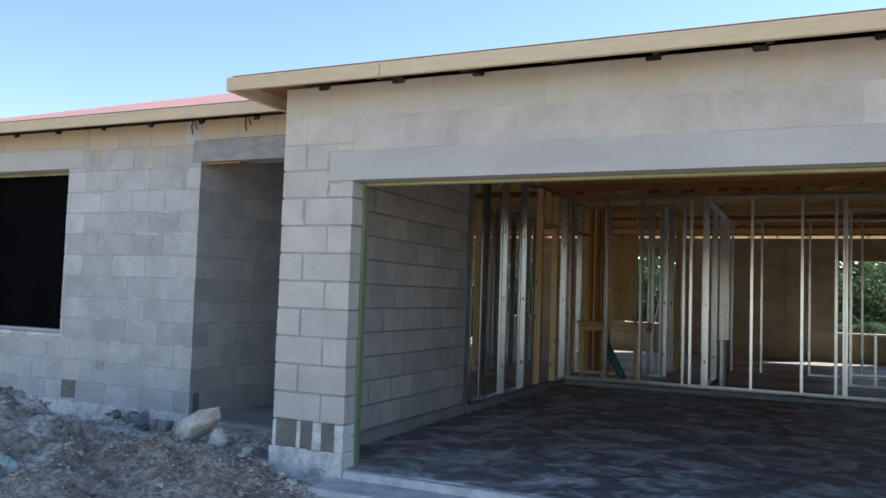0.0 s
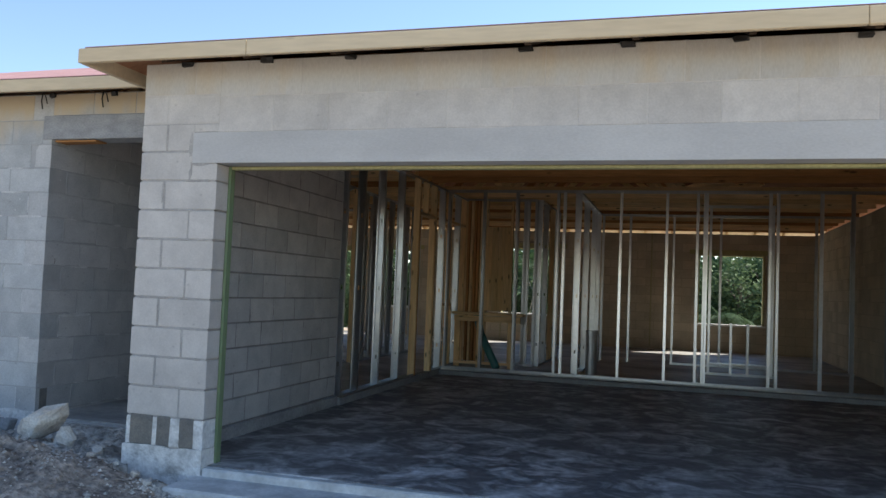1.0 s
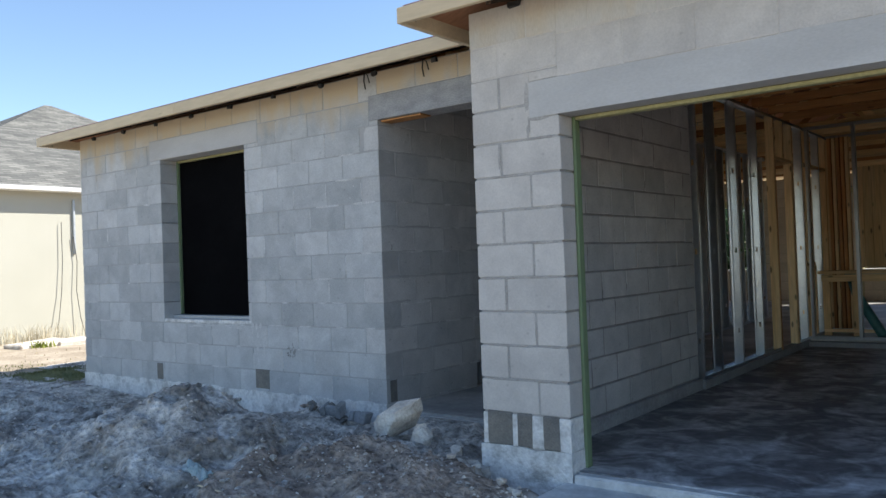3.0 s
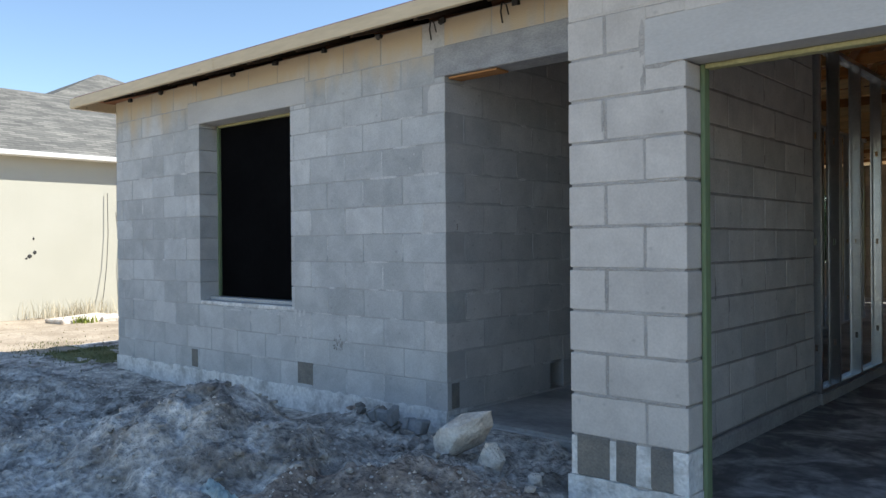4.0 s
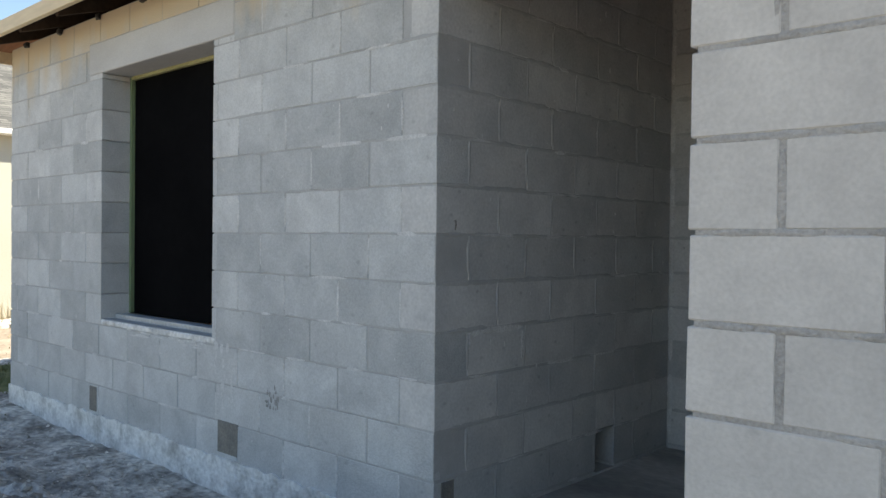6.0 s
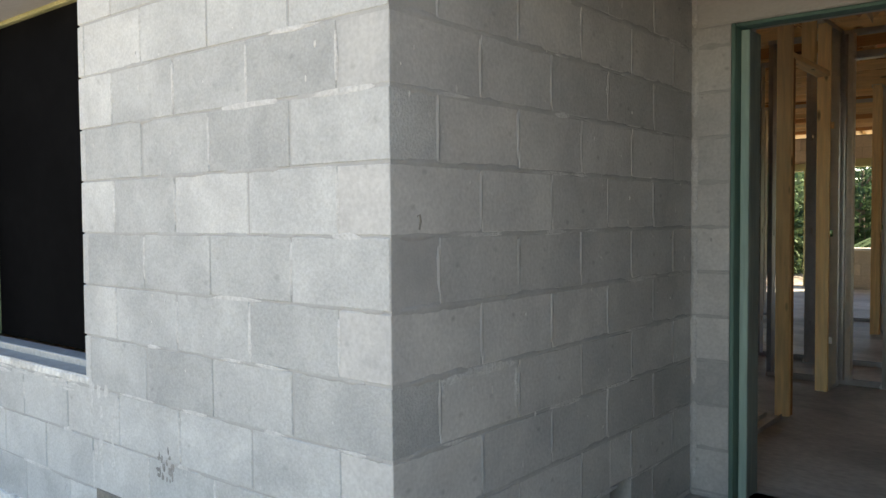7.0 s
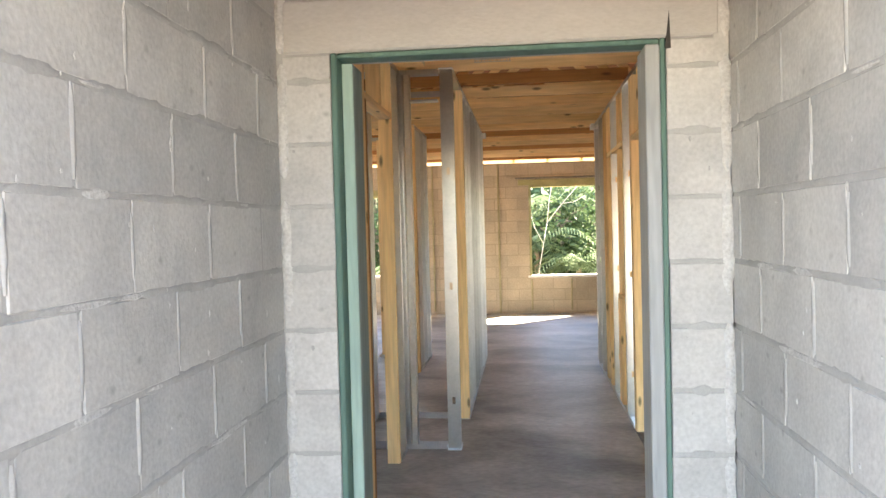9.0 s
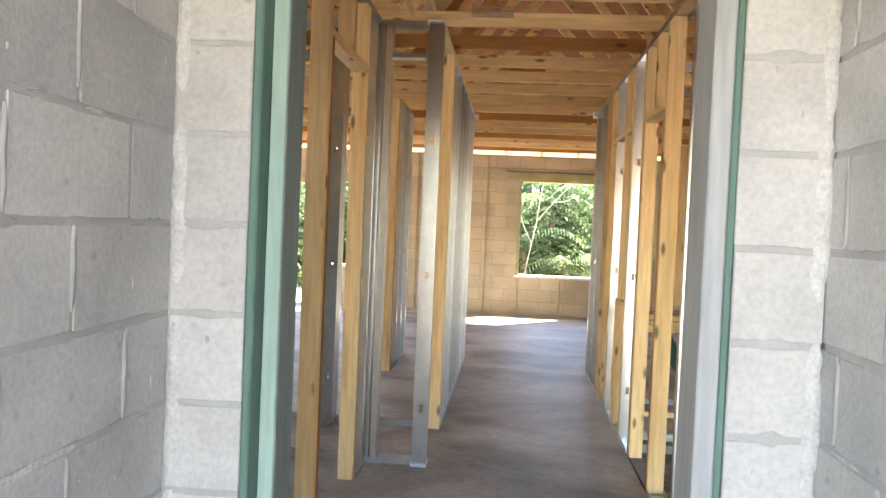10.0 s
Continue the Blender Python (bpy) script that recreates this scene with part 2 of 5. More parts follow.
LEAF = leaf_mat("leaf_green", (0.065, 0.108, 0.050), (0.036, 0.068, 0.028))
LEAF_LIGHT = leaf_mat("leaf_light", (0.14, 0.20, 0.10), (0.085, 0.135, 0.062))
DRY_STALK = leaf_mat("dry_stalk", (0.62, 0.57, 0.44), (0.48, 0.43, 0.32))
WEED = leaf_mat("weed_leaf", (0.30, 0.32, 0.08), (0.20, 0.24, 0.06))
LEAF_DRY = leaf_mat("leaf_dry", (0.34, 0.28, 0.11), (0.22, 0.19, 0.08))


def shingle_mat():
    m = mat("roof_shingles", (0.21, 0.21, 0.195), (0.15, 0.15, 0.142), 0.95, coarse=1.5, fine=60, bump=0.2, spec=0.1)
    n, l = m.node_tree.nodes, m.node_tree.links
    geo = n.new("ShaderNodeNewGeometry")
    sep, com = n.new("ShaderNodeSeparateXYZ"), n.new("ShaderNodeCombineXYZ")
    l.new(geo.outputs["Position"], sep.inputs[0])
    l.new(sep.outputs[1], com.inputs[0]), l.new(sep.outputs[2], com.inputs[1])
    br = n.new("ShaderNodeTexBrick")
    br.inputs["Color1"].default_value, br.inputs["Color2"].default_value = (1.22, 1.2, 1.16, 1), (0.68, 0.68, 0.68, 1)
    br.inputs["Mortar"].default_value = (0.5, 0.5, 0.5, 1)
    br.inputs["Scale"].default_value, br.inputs["Mortar Size"].default_value = 1.0, 0.006
    br.inputs["Brick Width"].default_value, br.inputs["Row Height"].default_value = 0.33, 0.055
    l.new(com.outputs[0], br.inputs[0])
    mul = n.new("ShaderNodeMix")
    mul.data_type, mul.blend_type = "RGBA", "MULTIPLY"
    mul.inputs[0].default_value = 1.0
    b = n["Principled BSDF"]
    l.new(b.inputs["Base Color"].links[0].from_socket, mul.inputs[6])
    l.new(br.outputs[0], mul.inputs[7])
    l.new(mul.outputs[2], b.inputs["Base Color"])
    return m


SHINGLE = shingle_mat()


# ---- mesh helpers ----
def link_mesh(name, bm, material, parent=None, label="", smooth=False):
    bmesh.ops.recalc_face_normals(bm, faces=bm.faces)
    me = bpy.data.meshes.new(name)
    bm.to_mesh(me)
    bm.free()
    me.materials.append(material)
    if smooth:
        for p in me.polygons:
            p.use_smooth = True
    ob = new(name, me)
    ob.parent = parent
    return tagged(ob, label)


def part(name, bm, material, parent, label="", smooth=False):
    return link_mesh(name, bm, material, parent, label, smooth)


def empty(name, at=(0, 0, 0)):
    ob = new(name)
    ob.location = at
    return ob


def box(bm, x0, x1, y0, y1, z0, z1, m=None):
    v = [bm.verts.new((x, y, z)) for x in (x0, x1) for y in (y0, y1) for z in (z0, z1)]
    for f in ((0, 1, 3, 2), (4, 6, 7, 5), (0, 4, 5, 1), (2, 3, 7, 6), (0, 2, 6, 4), (1, 5, 7, 3)):
        bm.faces.new([v[i] for i in f])
    if m:
        bmesh.ops.transform(bm, matrix=m, verts=v)
    return v


def soft_box(bm, x0, x1, y0, y1, z0, z1, c=0.004, m=None, rough=0.0, rng=None):
    """A box with chamfered edges, and corners off by up to rough."""
    lo, hi = (x0, y0, z0), (x1, y1, z1)
    c = min(c, *((b - a) * 0.3 for a, b in zip(lo, hi)))
    vs = {}
    for sx in (0, 1):
        for sy in (0, 1):
            for sz in (0, 1):
                s = (sx, sy, sz)
                j = [rng.uniform(-rough, rough) for _ in range(3)] if rng else (0, 0, 0)
                for a in range(3):
                    p = [(hi[k] - (c if k != a else 0)) if s[k] else (lo[k] + (c if k != a else 0)) for k in range(3)]
                    vs[s + (a,)] = bm.verts.new([p[k] + j[k] for k in range(3)])
    for a in range(3):
        b, d = (a + 1) % 3, (a + 2) % 3
        for sa in (0, 1):
            loop = []
            for sb, sd in ((0, 0), (1, 0), (1, 1), (0, 1)):
                s = [0, 0, 0]
                s[a], s[b], s[d] = sa, sb, sd
                loop.append(vs[tuple(s) + (a,)])
            bm.faces.new(loop if sa else loop[::-1])
            for sb in (0, 1):
                s0, s1 = [0, 0, 0], [0, 0, 0]
                s0[a], s0[b], s0[d] = sa, sb, 0
                s1[a], s1[b], s1[d] = sa, sb, 1
                bm.faces.new([vs[tuple(s0) + (a,)], vs[tuple(s0) + (b,)], vs[tuple(s1) + (b,)], vs[tuple(s1) + (a,)]])
    for sx in (0, 1):
        for sy in (0, 1):
            for sz in (0, 1):
                bm.faces.new([vs[(sx, sy, sz, a)] for a in range(3)])
    if m:
        bmesh.ops.transform(bm, matrix=m, verts=list(vs.values()))


def bar(bm, p, q, w, h, up=(0, 0, 1), c=0.003):
    """A straight timber from p to q, w wide and h high."""
    p, q = Vector(p), Vector(q)
    d = (q - p).normalized()
    side = d.cross(Vector(up))
    side = side.normalized() if side.length > 1e-4 else Vector((1, 0, 0))
    top = side.cross(d)
    m = Matrix((side, d, top)).transposed().to_4x4()
    m.translation = (p + q) / 2
    n = (q - p).length / 2
    soft_box(bm, -w / 2, w / 2, -n, n, -h / 2, h / 2, c, m)


def tube(bm, pts, r, sides=6, taper=1.0):
    rings = []
    pts = [Vector(p) for p in pts]
    for i, p in enumerate(pts):
        d = (pts[min(i + 1, len(pts) - 1)] - pts[max(i - 1, 0)]).normalized()
        a = d.orthogonal().normalized()
        b = d.cross(a)
        rr = r * (1 + (taper - 1) * i / max(1, len(pts) - 1))
        rings.append([bm.verts.new(p + rr * (a * math.cos(k * math.tau / sides) + b * math.sin(k * math.tau / sides))) for k in range(sides)])
    for r0, r1 in zip(rings, rings[1:]):
        for k in range(sides):
            bm.faces.new([r0[k], r0[(k + 1) % sides], r1[(k + 1) % sides], r1[k]])
    bm.faces.new(rings[0][::-1]), bm.faces.new(rings[-1])


def one_box(name, material, parent, dims, label="", c=0.004):
    bm = bmesh.new()
    soft_box(bm, *dims, c=c)
    return part(name, bm, material, parent, label)


# ---- levels and lines of the plan ----
C = 0.2032
TH = 0.2032
F, G, TOP = 0.18, 0.10, 2.86
YG, YM, YB = 4.73, 5.421, 7.45
XL, XR, XG, XP = -4.947, -3.53, -3.508, -2.921
X_WEST, X_EAST, Y_REAR = -9.55, 3.25, 19.5
OVER = 0.30

def cut(spans, a, b):
    out = []
    for s, e in spans:
        if b <= s or a >= e:
            out.append((s, e))
        else:
            if a > s:
                out.append((s, a))
            if b < e:
                out.append((b, e))
    return out


def cells(u0, u1, rows, holes):
    """For each level between rows, the free stretches along u that no hole takes."""
    z0, z1 = rows[0][0], rows[-1][1]
    edges = sorted({u0, u1} | {u for h in holes for u in h[:2] if u0 < u < u1 and h[2] < z1 and h[3] > z0})
    runs = []
    for s, e in zip(edges, edges[1:]):
        free = [(z0, z1)]
        for h in holes:
            if h[0] < (s + e) / 2 < h[1]:
                free = cut(free, h[2], h[3])
        if runs and runs[-1][2] == free:
            runs[-1][1] = e
        else:
            runs.append([s, e, free])
    for s, e, free in runs:
        for a, b in free:
            yield s, e, a, b


def wall_core(name, axis, u0, u1, v, z0, z1, holes, material, label, recess=0.005, inner=0.005, gap=0.012):
    """The mortar body of a wall, a little behind the faces of its blocks."""
    bm = bmesh.new()
    holes = [(h[0] - gap, h[1] + gap, h[2], h[3] + 0.005) for h in holes]
    for s, e, a, b in cells(u0 + 0.012, u1 - 0.012, [(z0, z1)], holes):
        if axis == "x":
            box(bm, s, e, v + recess, v + TH - inner, a, b)
        else:
            box(bm, v + inner, v + TH - recess, s, e, a, b)
    return tagged(link_mesh(name, bm, material), label, "wall", kind="structure")


def rows_of(k0, k1, extra=()):
    return [(k * C, (k + 1) * C) for k in range(k0, k1)] + list(extra)


def block_spans(a, b, start, step=2 * C):
    """Joints at start + n * step, cut to a..b."""
    n = math.floor((a - start) / step + 1e-6)
    out, s = [], a
    while s < b - 1e-6:
        n += 1
        e = min(b, start + n * step)
        if e - s > 0.03:
            out.append((s, e))
        elif out:
            out[-1] = (out[-1][0], e)
        s = e
    return out


BLOCK_MESHES = {}


def block_mesh(du, dv, dz, axis, material, variant, rough):
    key = (round(du, 2), round(dv, 2), round(dz, 2), axis, material.name, variant)
    if key not in BLOCK_MESHES:
        rng = random.Random(hash((round(du * 100), round(dv * 100), round(dz * 100), variant)))
        bm = bmesh.new()
        du, dv, dz = key[0] if abs(key[0] - du) < 1e-3 else du, dv, dz
        ex, ey = (du, dv) if axis == "x" else (dv, du)
        soft_box(bm, -ex / 2, ex / 2, -ey / 2, ey / 2, -dz / 2, dz / 2, 0.0025 if material in (BLOCK, BLOCK_MAIN, BLOCK_MAIN_DARK, BLOCK_MAIN_PALE, BLOCK_DAMP) else 0.0035, None, rough, rng)
        bmesh.ops.recalc_face_normals(bm, faces=bm.faces)
        me = bpy.data.meshes.new("block")
        bm.to_mesh(me)
        bm.free()
        me.materials.append(material)
        BLOCK_MESHES[key] = me
    return BLOCK_MESHES[key]


def lay_blocks(wall, axis, rows, v, ends, starts, holes, pick, seed, joint=0.010, rough=0.0015, wobble=0.0015, jog=0.006):
    """Blocks of a wall, each an object under it. ends(k), starts(k): the row's extent and where its bond starts."""
    rng = random.Random(seed)
    for k, (z0, z1) in enumerate(rows):
        u0, u1 = ends(k)
        for s, e, a, b in cells(u0, u1, [(z0, z1)], holes):
            if b - a < 0.03:
                continue
            for p, q in block_spans(s, e, starts(k)):
                p, q = p + (joint / 2 if p > s + 1e-6 else 0), q - (joint / 2 if q < e - 1e-6 else 0)
                du, dz = q - p, b - a - joint
                if du < 0.02:
                    continue
                me = block_mesh(round(du, 3), TH, round(dz, 3), axis, pick(k, rng, (p + q) / 2), rng.randrange(3), rough)
                ob = new("block", me)
                ob.parent = wall
                off = rng.uniform(-wobble, wobble)
                cu, cz = (p + q) / 2 + rng.uniform(-jog, jog) * 0.4, (a + b) / 2 + rng.uniform(-0.001, 0.001)
                ob.location = (cu, v + TH / 2 + off, cz) if axis == "x" else (v + TH / 2 + off, cu, cz)


def grey(k, rng, u):
    return BLOCK_DAMP if rng.random() < (0.45 if k % 5 == 3 else 0.10) else BLOCK


def pale(k, rng, u):
    return BLOCK_PALE


# ---- slabs and foundations ----
bm = bmesh.new()
box(bm, X_WEST + 0.02, -3.352, 5.45, Y_REAR - 0.02, -0.3, F)
box(bm, -3.352, X_EAST - 0.02, 11.56, Y_REAR - 0.02, -0.3, F)
floor = tagged(link_mesh("floor", bm, SLAB), "bare grey concrete floor slab with trowel stains", "floor", kind="structure")
bm = bmesh.new()
box(bm, -3.345, X_EAST - 0.02, 4.80, 11.555, -0.3, G)
garage_floor = tagged(link_mesh("garage_floor", bm, GARAGE_SLAB), "dark damp concrete garage slab with pale swirls", "floor", kind="structure")
bm = bmesh.new()
soft_box(bm, -3.34, -3.25, 7.785, 11.52, G - 0.01, F, 0.006)
soft_box(bm, -3.34, X_EAST - 0.2, 11.42, 11.552, G - 0.012, F - 0.02, 0.006)
soft_box(bm, -3.315, -3.27, 4.94, 7.78, G - 0.01, G + 0.10, 0.01)
tagged(link_mesh("curb", bm, CURB), "low concrete curb round the garage slab", "curb", kind="structure")
bm = bmesh.new()
soft_box(bm, XP - 0.05, 2.4, 4.36, 4.797, -0.25, 0.045, 0.015)
soft_box(bm, XP + 0.01, 2.1, 4.715, 4.798, -0.2, 0.096, 0.012)
tagged(link_mesh("apron", bm, APRON), "pale concrete footing strip before the garage", "pavement", kind="structure")
# rough stems under the walls
bm = bmesh.new()
for x0, x1, y0, y1, z1 in ((X_WEST - 0.012, XL + 0.004, YM - 0.014, YM + TH, 0.215), (XR - 0.012, XP + 0.006, YG - 0.014, YG + TH + 0.01, 0.203)):
    n = int((x1 - x0) / 0.06)
    rng = random.Random(5)
    top = [rng.uniform(-0.008, 0.012) for _ in range(n + 1)]
    grid = []
    for i in range(n + 1):
        x = x0 + (x1 - x0) * i / n
        col = []
        for z in (-0.3, 0.0, 0.05, 0.1, 0.15, z1 + top[i]):
            col.append(bm.verts.new((x, y0 + 0.008 * noise.noise((x * 6, z * 6, 1)), z)))
        col.append(bm.verts.new((x, y1, z1 + top[i] - 0.006)))
        col.append(bm.verts.new((x, y1, -0.3)))
        grid.append(col)
    for a, b in zip(grid, grid[1:]):
        for j in range(7):
            bm.faces.new([a[j], b[j], b[j + 1], a[j + 1]])
    bm.faces.new(grid[0][::-1]), bm.faces.new(grid[-1])
tagged(link_mesh("foundation_stem", bm, STEM), "rough splattered concrete foundation under the block walls", "foundation", kind="structure")

# ---- block walls: bodies ----
WIN = (-7.966, -6.619, 0.852, 2.475)
MAIN_LINTEL = (-8.15, -6.42, 2.475, 2.68)
ENTRY = (XL, XR, 0.0, 2.478)
ENTRY_LINTEL = (-5.04, XR, 2.478, 2.68)
main_rows = [(0.2032, 2 * C)] + rows_of(2, 13, [(13 * C, TOP)])
main_holes = [WIN, ENTRY]
wall_main = wall_core("wall_main", "x", X_WEST + 0.004, XR - 0.002, YM, 0.19, TOP, main_holes, MORTAR, "unpainted grey concrete block front wall", 0.0032)
lintel_holes = main_holes + [MAIN_LINTEL, ENTRY_LINTEL]
one_box("lintel", LINTEL, wall_main, (MAIN_LINTEL[0], MAIN_LINTEL[1], YM - 0.003, YM + TH + 0.002, 2.475, 2.68), "smooth precast concrete lintel", 0.006)
one_box("lintel", LINTEL_DARK, wall_main, (ENTRY_LINTEL[0], XR - 0.003, YM - 0.003, YM + TH + 0.002, 2.478, 2.68), "dark grey concrete lintel", 0.006)
one_box("window_ledge", STEM, wall_main, (WIN[0] + 0.004, WIN[1] + 0.03, YM - 0.003, YM + 0.10, 0.815, 0.85), "rough pale mortar sill", 0.006)

recess_rows = rows_of(0, 13, [(13 * C, TOP)])
wall_recess = wall_core("wall_recess", "y", YM - 0.008, YB + TH, XL - TH, 0.0, TOP, [(6.66, 6.84, 0.19, 0.41)], MORTAR, "grey concrete block wall of the entry recess", 0.0022)
DOOR = (-4.769, -3.703, F, 2.325)
wall_entry = wall_core("wall_entry", "x", XL - 0.03, XR + 0.03, YB, 0.0, TOP, [DOOR], MORTAR, "grey block wall round the front doorway", 0.003, 0.005, 0.001)
wall_garage = wall_core("wall_garage", "y", YG + TH - 0.01, 7.778, XG, 0.0, TOP, [], MORTAR_DARK, "grey concrete block wall between entry and garage", 0.005, 0.005)
one_box("mortar_face", MORTAR, wall_garage, (XG + 0.0022, XG + 0.06, YG + TH + 0.02, YB - 0.004, 0.0, TOP - 0.004), "", 0.001)
GDOOR = (XP, 1.96, -0.3, 2.155)
GLINTEL = (-3.115, 2.30, 2.155, 2.365)
wall_front = wall_core("wall_front", "x", XR + 0.003, X_EAST, YG, 0.19, TOP, [GDOOR, (XP, X_EAST - 0.01, 2.365, 3.0), (XR, XP + 0.01, 2.43, 3.0)], MORTAR_PALE, "pale concrete block garage front with a wide door opening", 0.0035)
one_box("header_body", BLOCK_PALE, wall_front, (XP - 0.004, X_EAST - 0.012, YG + 0.0025, YG + TH - 0.002, 2.36, TOP - 0.002), "", 0.001)
one_box("header_body", BLOCK_PALE, wall_front, (XR + 0.003, XP - 0.006, YG + 0.0025, YG + TH - 0.002, 2.428, TOP - 0.002), "", 0.001)
bm = bmesh.new()
n = 60
rng = random.Random(9)
grid = []
for i in range(n + 1):
    x = GLINTEL[0] + (GLINTEL[1] - GLINTEL[0]) * i / n
    y = YG - 0.004 + 0.003 * noise.noise((x * 1.7, 0, 0))
    t = GLINTEL[3] + 0.010 * noise.noise((x * 2.3, 3, 0)) + 0.004 * noise.noise((x * 11, 3, 0))
    grid.append([bm.verts.new(p) for p in ((x, y, 2.155), (x, y - 0.002, 2.26), (x, y, t), (x, YG + TH + 0.002, t), (x, YG + TH + 0.002, 2.155))])
for a, b in zip(grid, grid[1:]):
    for j in range(5):
        bm.faces.new([a[j], b[j], b[(j + 1) % 5], a[(j + 1) % 5]])
bm.faces.new(grid[0][::-1]), bm.faces.new(grid[-1])
part("lintel", bm, LINTEL, wall_front, "long smooth poured concrete garage lintel")
one_box("lintel", LINTEL, wall_entry, (-4.925, -3.54, YB - 0.004, YB + TH + 0.003, 2.325, 2.50), "stained concrete door lintel", 0.008)

# outer walls that close the house, plain but for their openings
REAR_HOLES = [(-4.06, -2.65, 0.842, 2.46), (-7.30, -6.25, 0.88, 2.35), (-8.95, -7.62, F, 2.30), (0.55, 1.98, 0.80, 2.40)]


def joined_wall(name, axis, u0, u1, v, z0, z1, holes, label):
    """An outer wall whose far blocks are one piece of real relief on its inner side."""
    core = wall_core(name, axis, u0, u1, v, z0, z1, holes, MORTAR_BUFF, label, 0.008, 0.008)
    bm = bmesh.new()
    for k in range(14):
        a0, a1 = k * C, min((k + 1) * C, z1)
        for s, e, a, b in cells(u0, u1, [(a0, a1)], holes):
            if b - a < 0.04:
                continue
            for p, q in block_spans(s, e, u0 + (k % 2) * C):
                if axis == "x":
                    box(bm, p + 0.006, q - 0.006, v, v + TH, a + 0.006, b - 0.006)
                else:
                    box(bm, v, v + TH, p + 0.006, q - 0.006, a + 0.006, b - 0.006)
    ob = part("blocks", bm, BLOCK_BUFF, core, "buff concrete blocks")
    return tagged(core), tagged(ob, kind="stuff")


wall_rear, _ = joined_wall("wall_rear", "x", X_WEST, X_EAST, Y_REAR - TH, 0.0, TOP, REAR_HOLES, "buff block rear wall with window openings")
# the west openings are unseen, added to let daylight into the rooms
joined_wall("wall_west", "y", YM + TH + 0.004, Y_REAR - TH - 0.004, X_WEST, 0.0, TOP, [(8.0, 9.8, 0.88, 2.42), (11.4, 13.4, 0.88, 2.42), (14.8, 18.2, F, 2.42)], "buff block side wall with unseen openings added for light")
joined_wall("wall_east", "y", YG + TH + 0.004, Y_REAR - TH - 0.004, X_EAST - TH, 0.0, TOP, [], "buff block side wall with unseen openings added for light behind the garage")
bm = bmesh.new()
box(bm, X_EAST - TH + 0.004, X_EAST - 0.004, YG + TH, Y_REAR - TH, -0.3, 0.0)
box(bm, X_WEST + 0.01, X_EAST - 0.01, Y_REAR - TH, Y_REAR - 0.004, -0.3, 0.0)
box(bm, X_WEST + 0.01, X_WEST + TH, YM + TH, Y_REAR - TH, -0.3, 0.0)
box(bm, 1.96, X_EAST - 0.01, YG + 0.004, YG + TH, -0.3, 0.19)
tagged(link_mesh("foundation", bm, CURB), "concrete footing of the outer walls", "foundation", kind="structure")

# ---- roof ----
SLOPE = 0.333
MAIN_EAVE = (X_WEST - OVER, X_EAST + OVER, YM - OVER, Y_REAR + OVER, 2.897)
GAR_EAVE = (XR - 0.27, X_EAST + OVER, YG - OVER, 12.5, 2.885)


def roof_z(x, y, e=MAIN_EAVE):
    return e[4] + SLOPE * max(0.0, min(x - e[0], e[1] - x, y - e[2], e[3] - y))


def hip(bm, e, t0, t1):
    """The four slopes of a hipped roof, as a sheet from t0 to t1 above the eave plane."""
    x0, x1, y0, y1, z = e
    h = min(x1 - x0, y1 - y0) / 2
    if x1 - x0 < y1 - y0:
        a, b = ((x0 + x1) / 2, y0 + h), ((x0 + x1) / 2, y1 - h)
    else:
        a, b = (x0 + h, (y0 + y1) / 2), (x1 - h, (y0 + y1) / 2)
    zr = z + SLOPE * h
    lay = []
    for t in (t0, t1):
        lay.append([bm.verts.new((x, y, w + t)) for x, y, w in ((x0, y0, z), (x1, y0, z), (x1, y1, z), (x0, y1, z), (*a, zr), (*b, zr))])
    quads = ((0, 1, 4), (1, 2, 5, 4), (2, 3, 5), (3, 0, 4, 5)) if x1 - x0 < y1 - y0 else ((0, 1, 5, 4), (1, 2, 5), (2, 3, 4, 5), (3, 0, 4))
    for q in quads:
        bm.faces.new([lay[0][i] for i in q][::-1])
        bm.faces.new([lay[1][i] for i in q])
    for i in range(4):
        j = (i + 1) % 4
        bm.faces.new([lay[0][i], lay[0][j], lay[1][j], lay[1][i]])


def valley(bm, e):
    """The garage slopes end in a valley on the main roof."""
    if e is GAR_EAVE:
        bmesh.ops.bisect_plane(bm, geom=bm.verts[:] + bm.edges[:] + bm.faces[:], plane_co=(GAR_EAVE[0], MAIN_EAVE[2] + 0.02, 0), plane_no=(-1, 1, 0), clear_outer=True)


roof = tagged(empty("roof"), "hipped timber roof with pink underlayment", "roof", kind="structure")
for e in (MAIN_EAVE, GAR_EAVE):
    bm = bmesh.new()
    hip(bm, e, 0.0, 0.014)
    valley(bm, e)
    part("roof_deck", bm, PLY, roof, "plywood roof decking")
    bm = bmesh.new()
    hip(bm, (e[0] - 0.004, e[1] + 0.004, e[2] - 0.004, e[3] + 0.004, e[4]), 0.017, 0.022)
    valley(bm, e)
    part("underlayment", bm, UNDERLAY, roof, "faded pink roof underlayment")

# fascia boards
FH = 0.098


def fascia_board(dims):
    one_box("fascia_board", FASCIA, roof, dims, "pale new pine fascia board", 0.004)


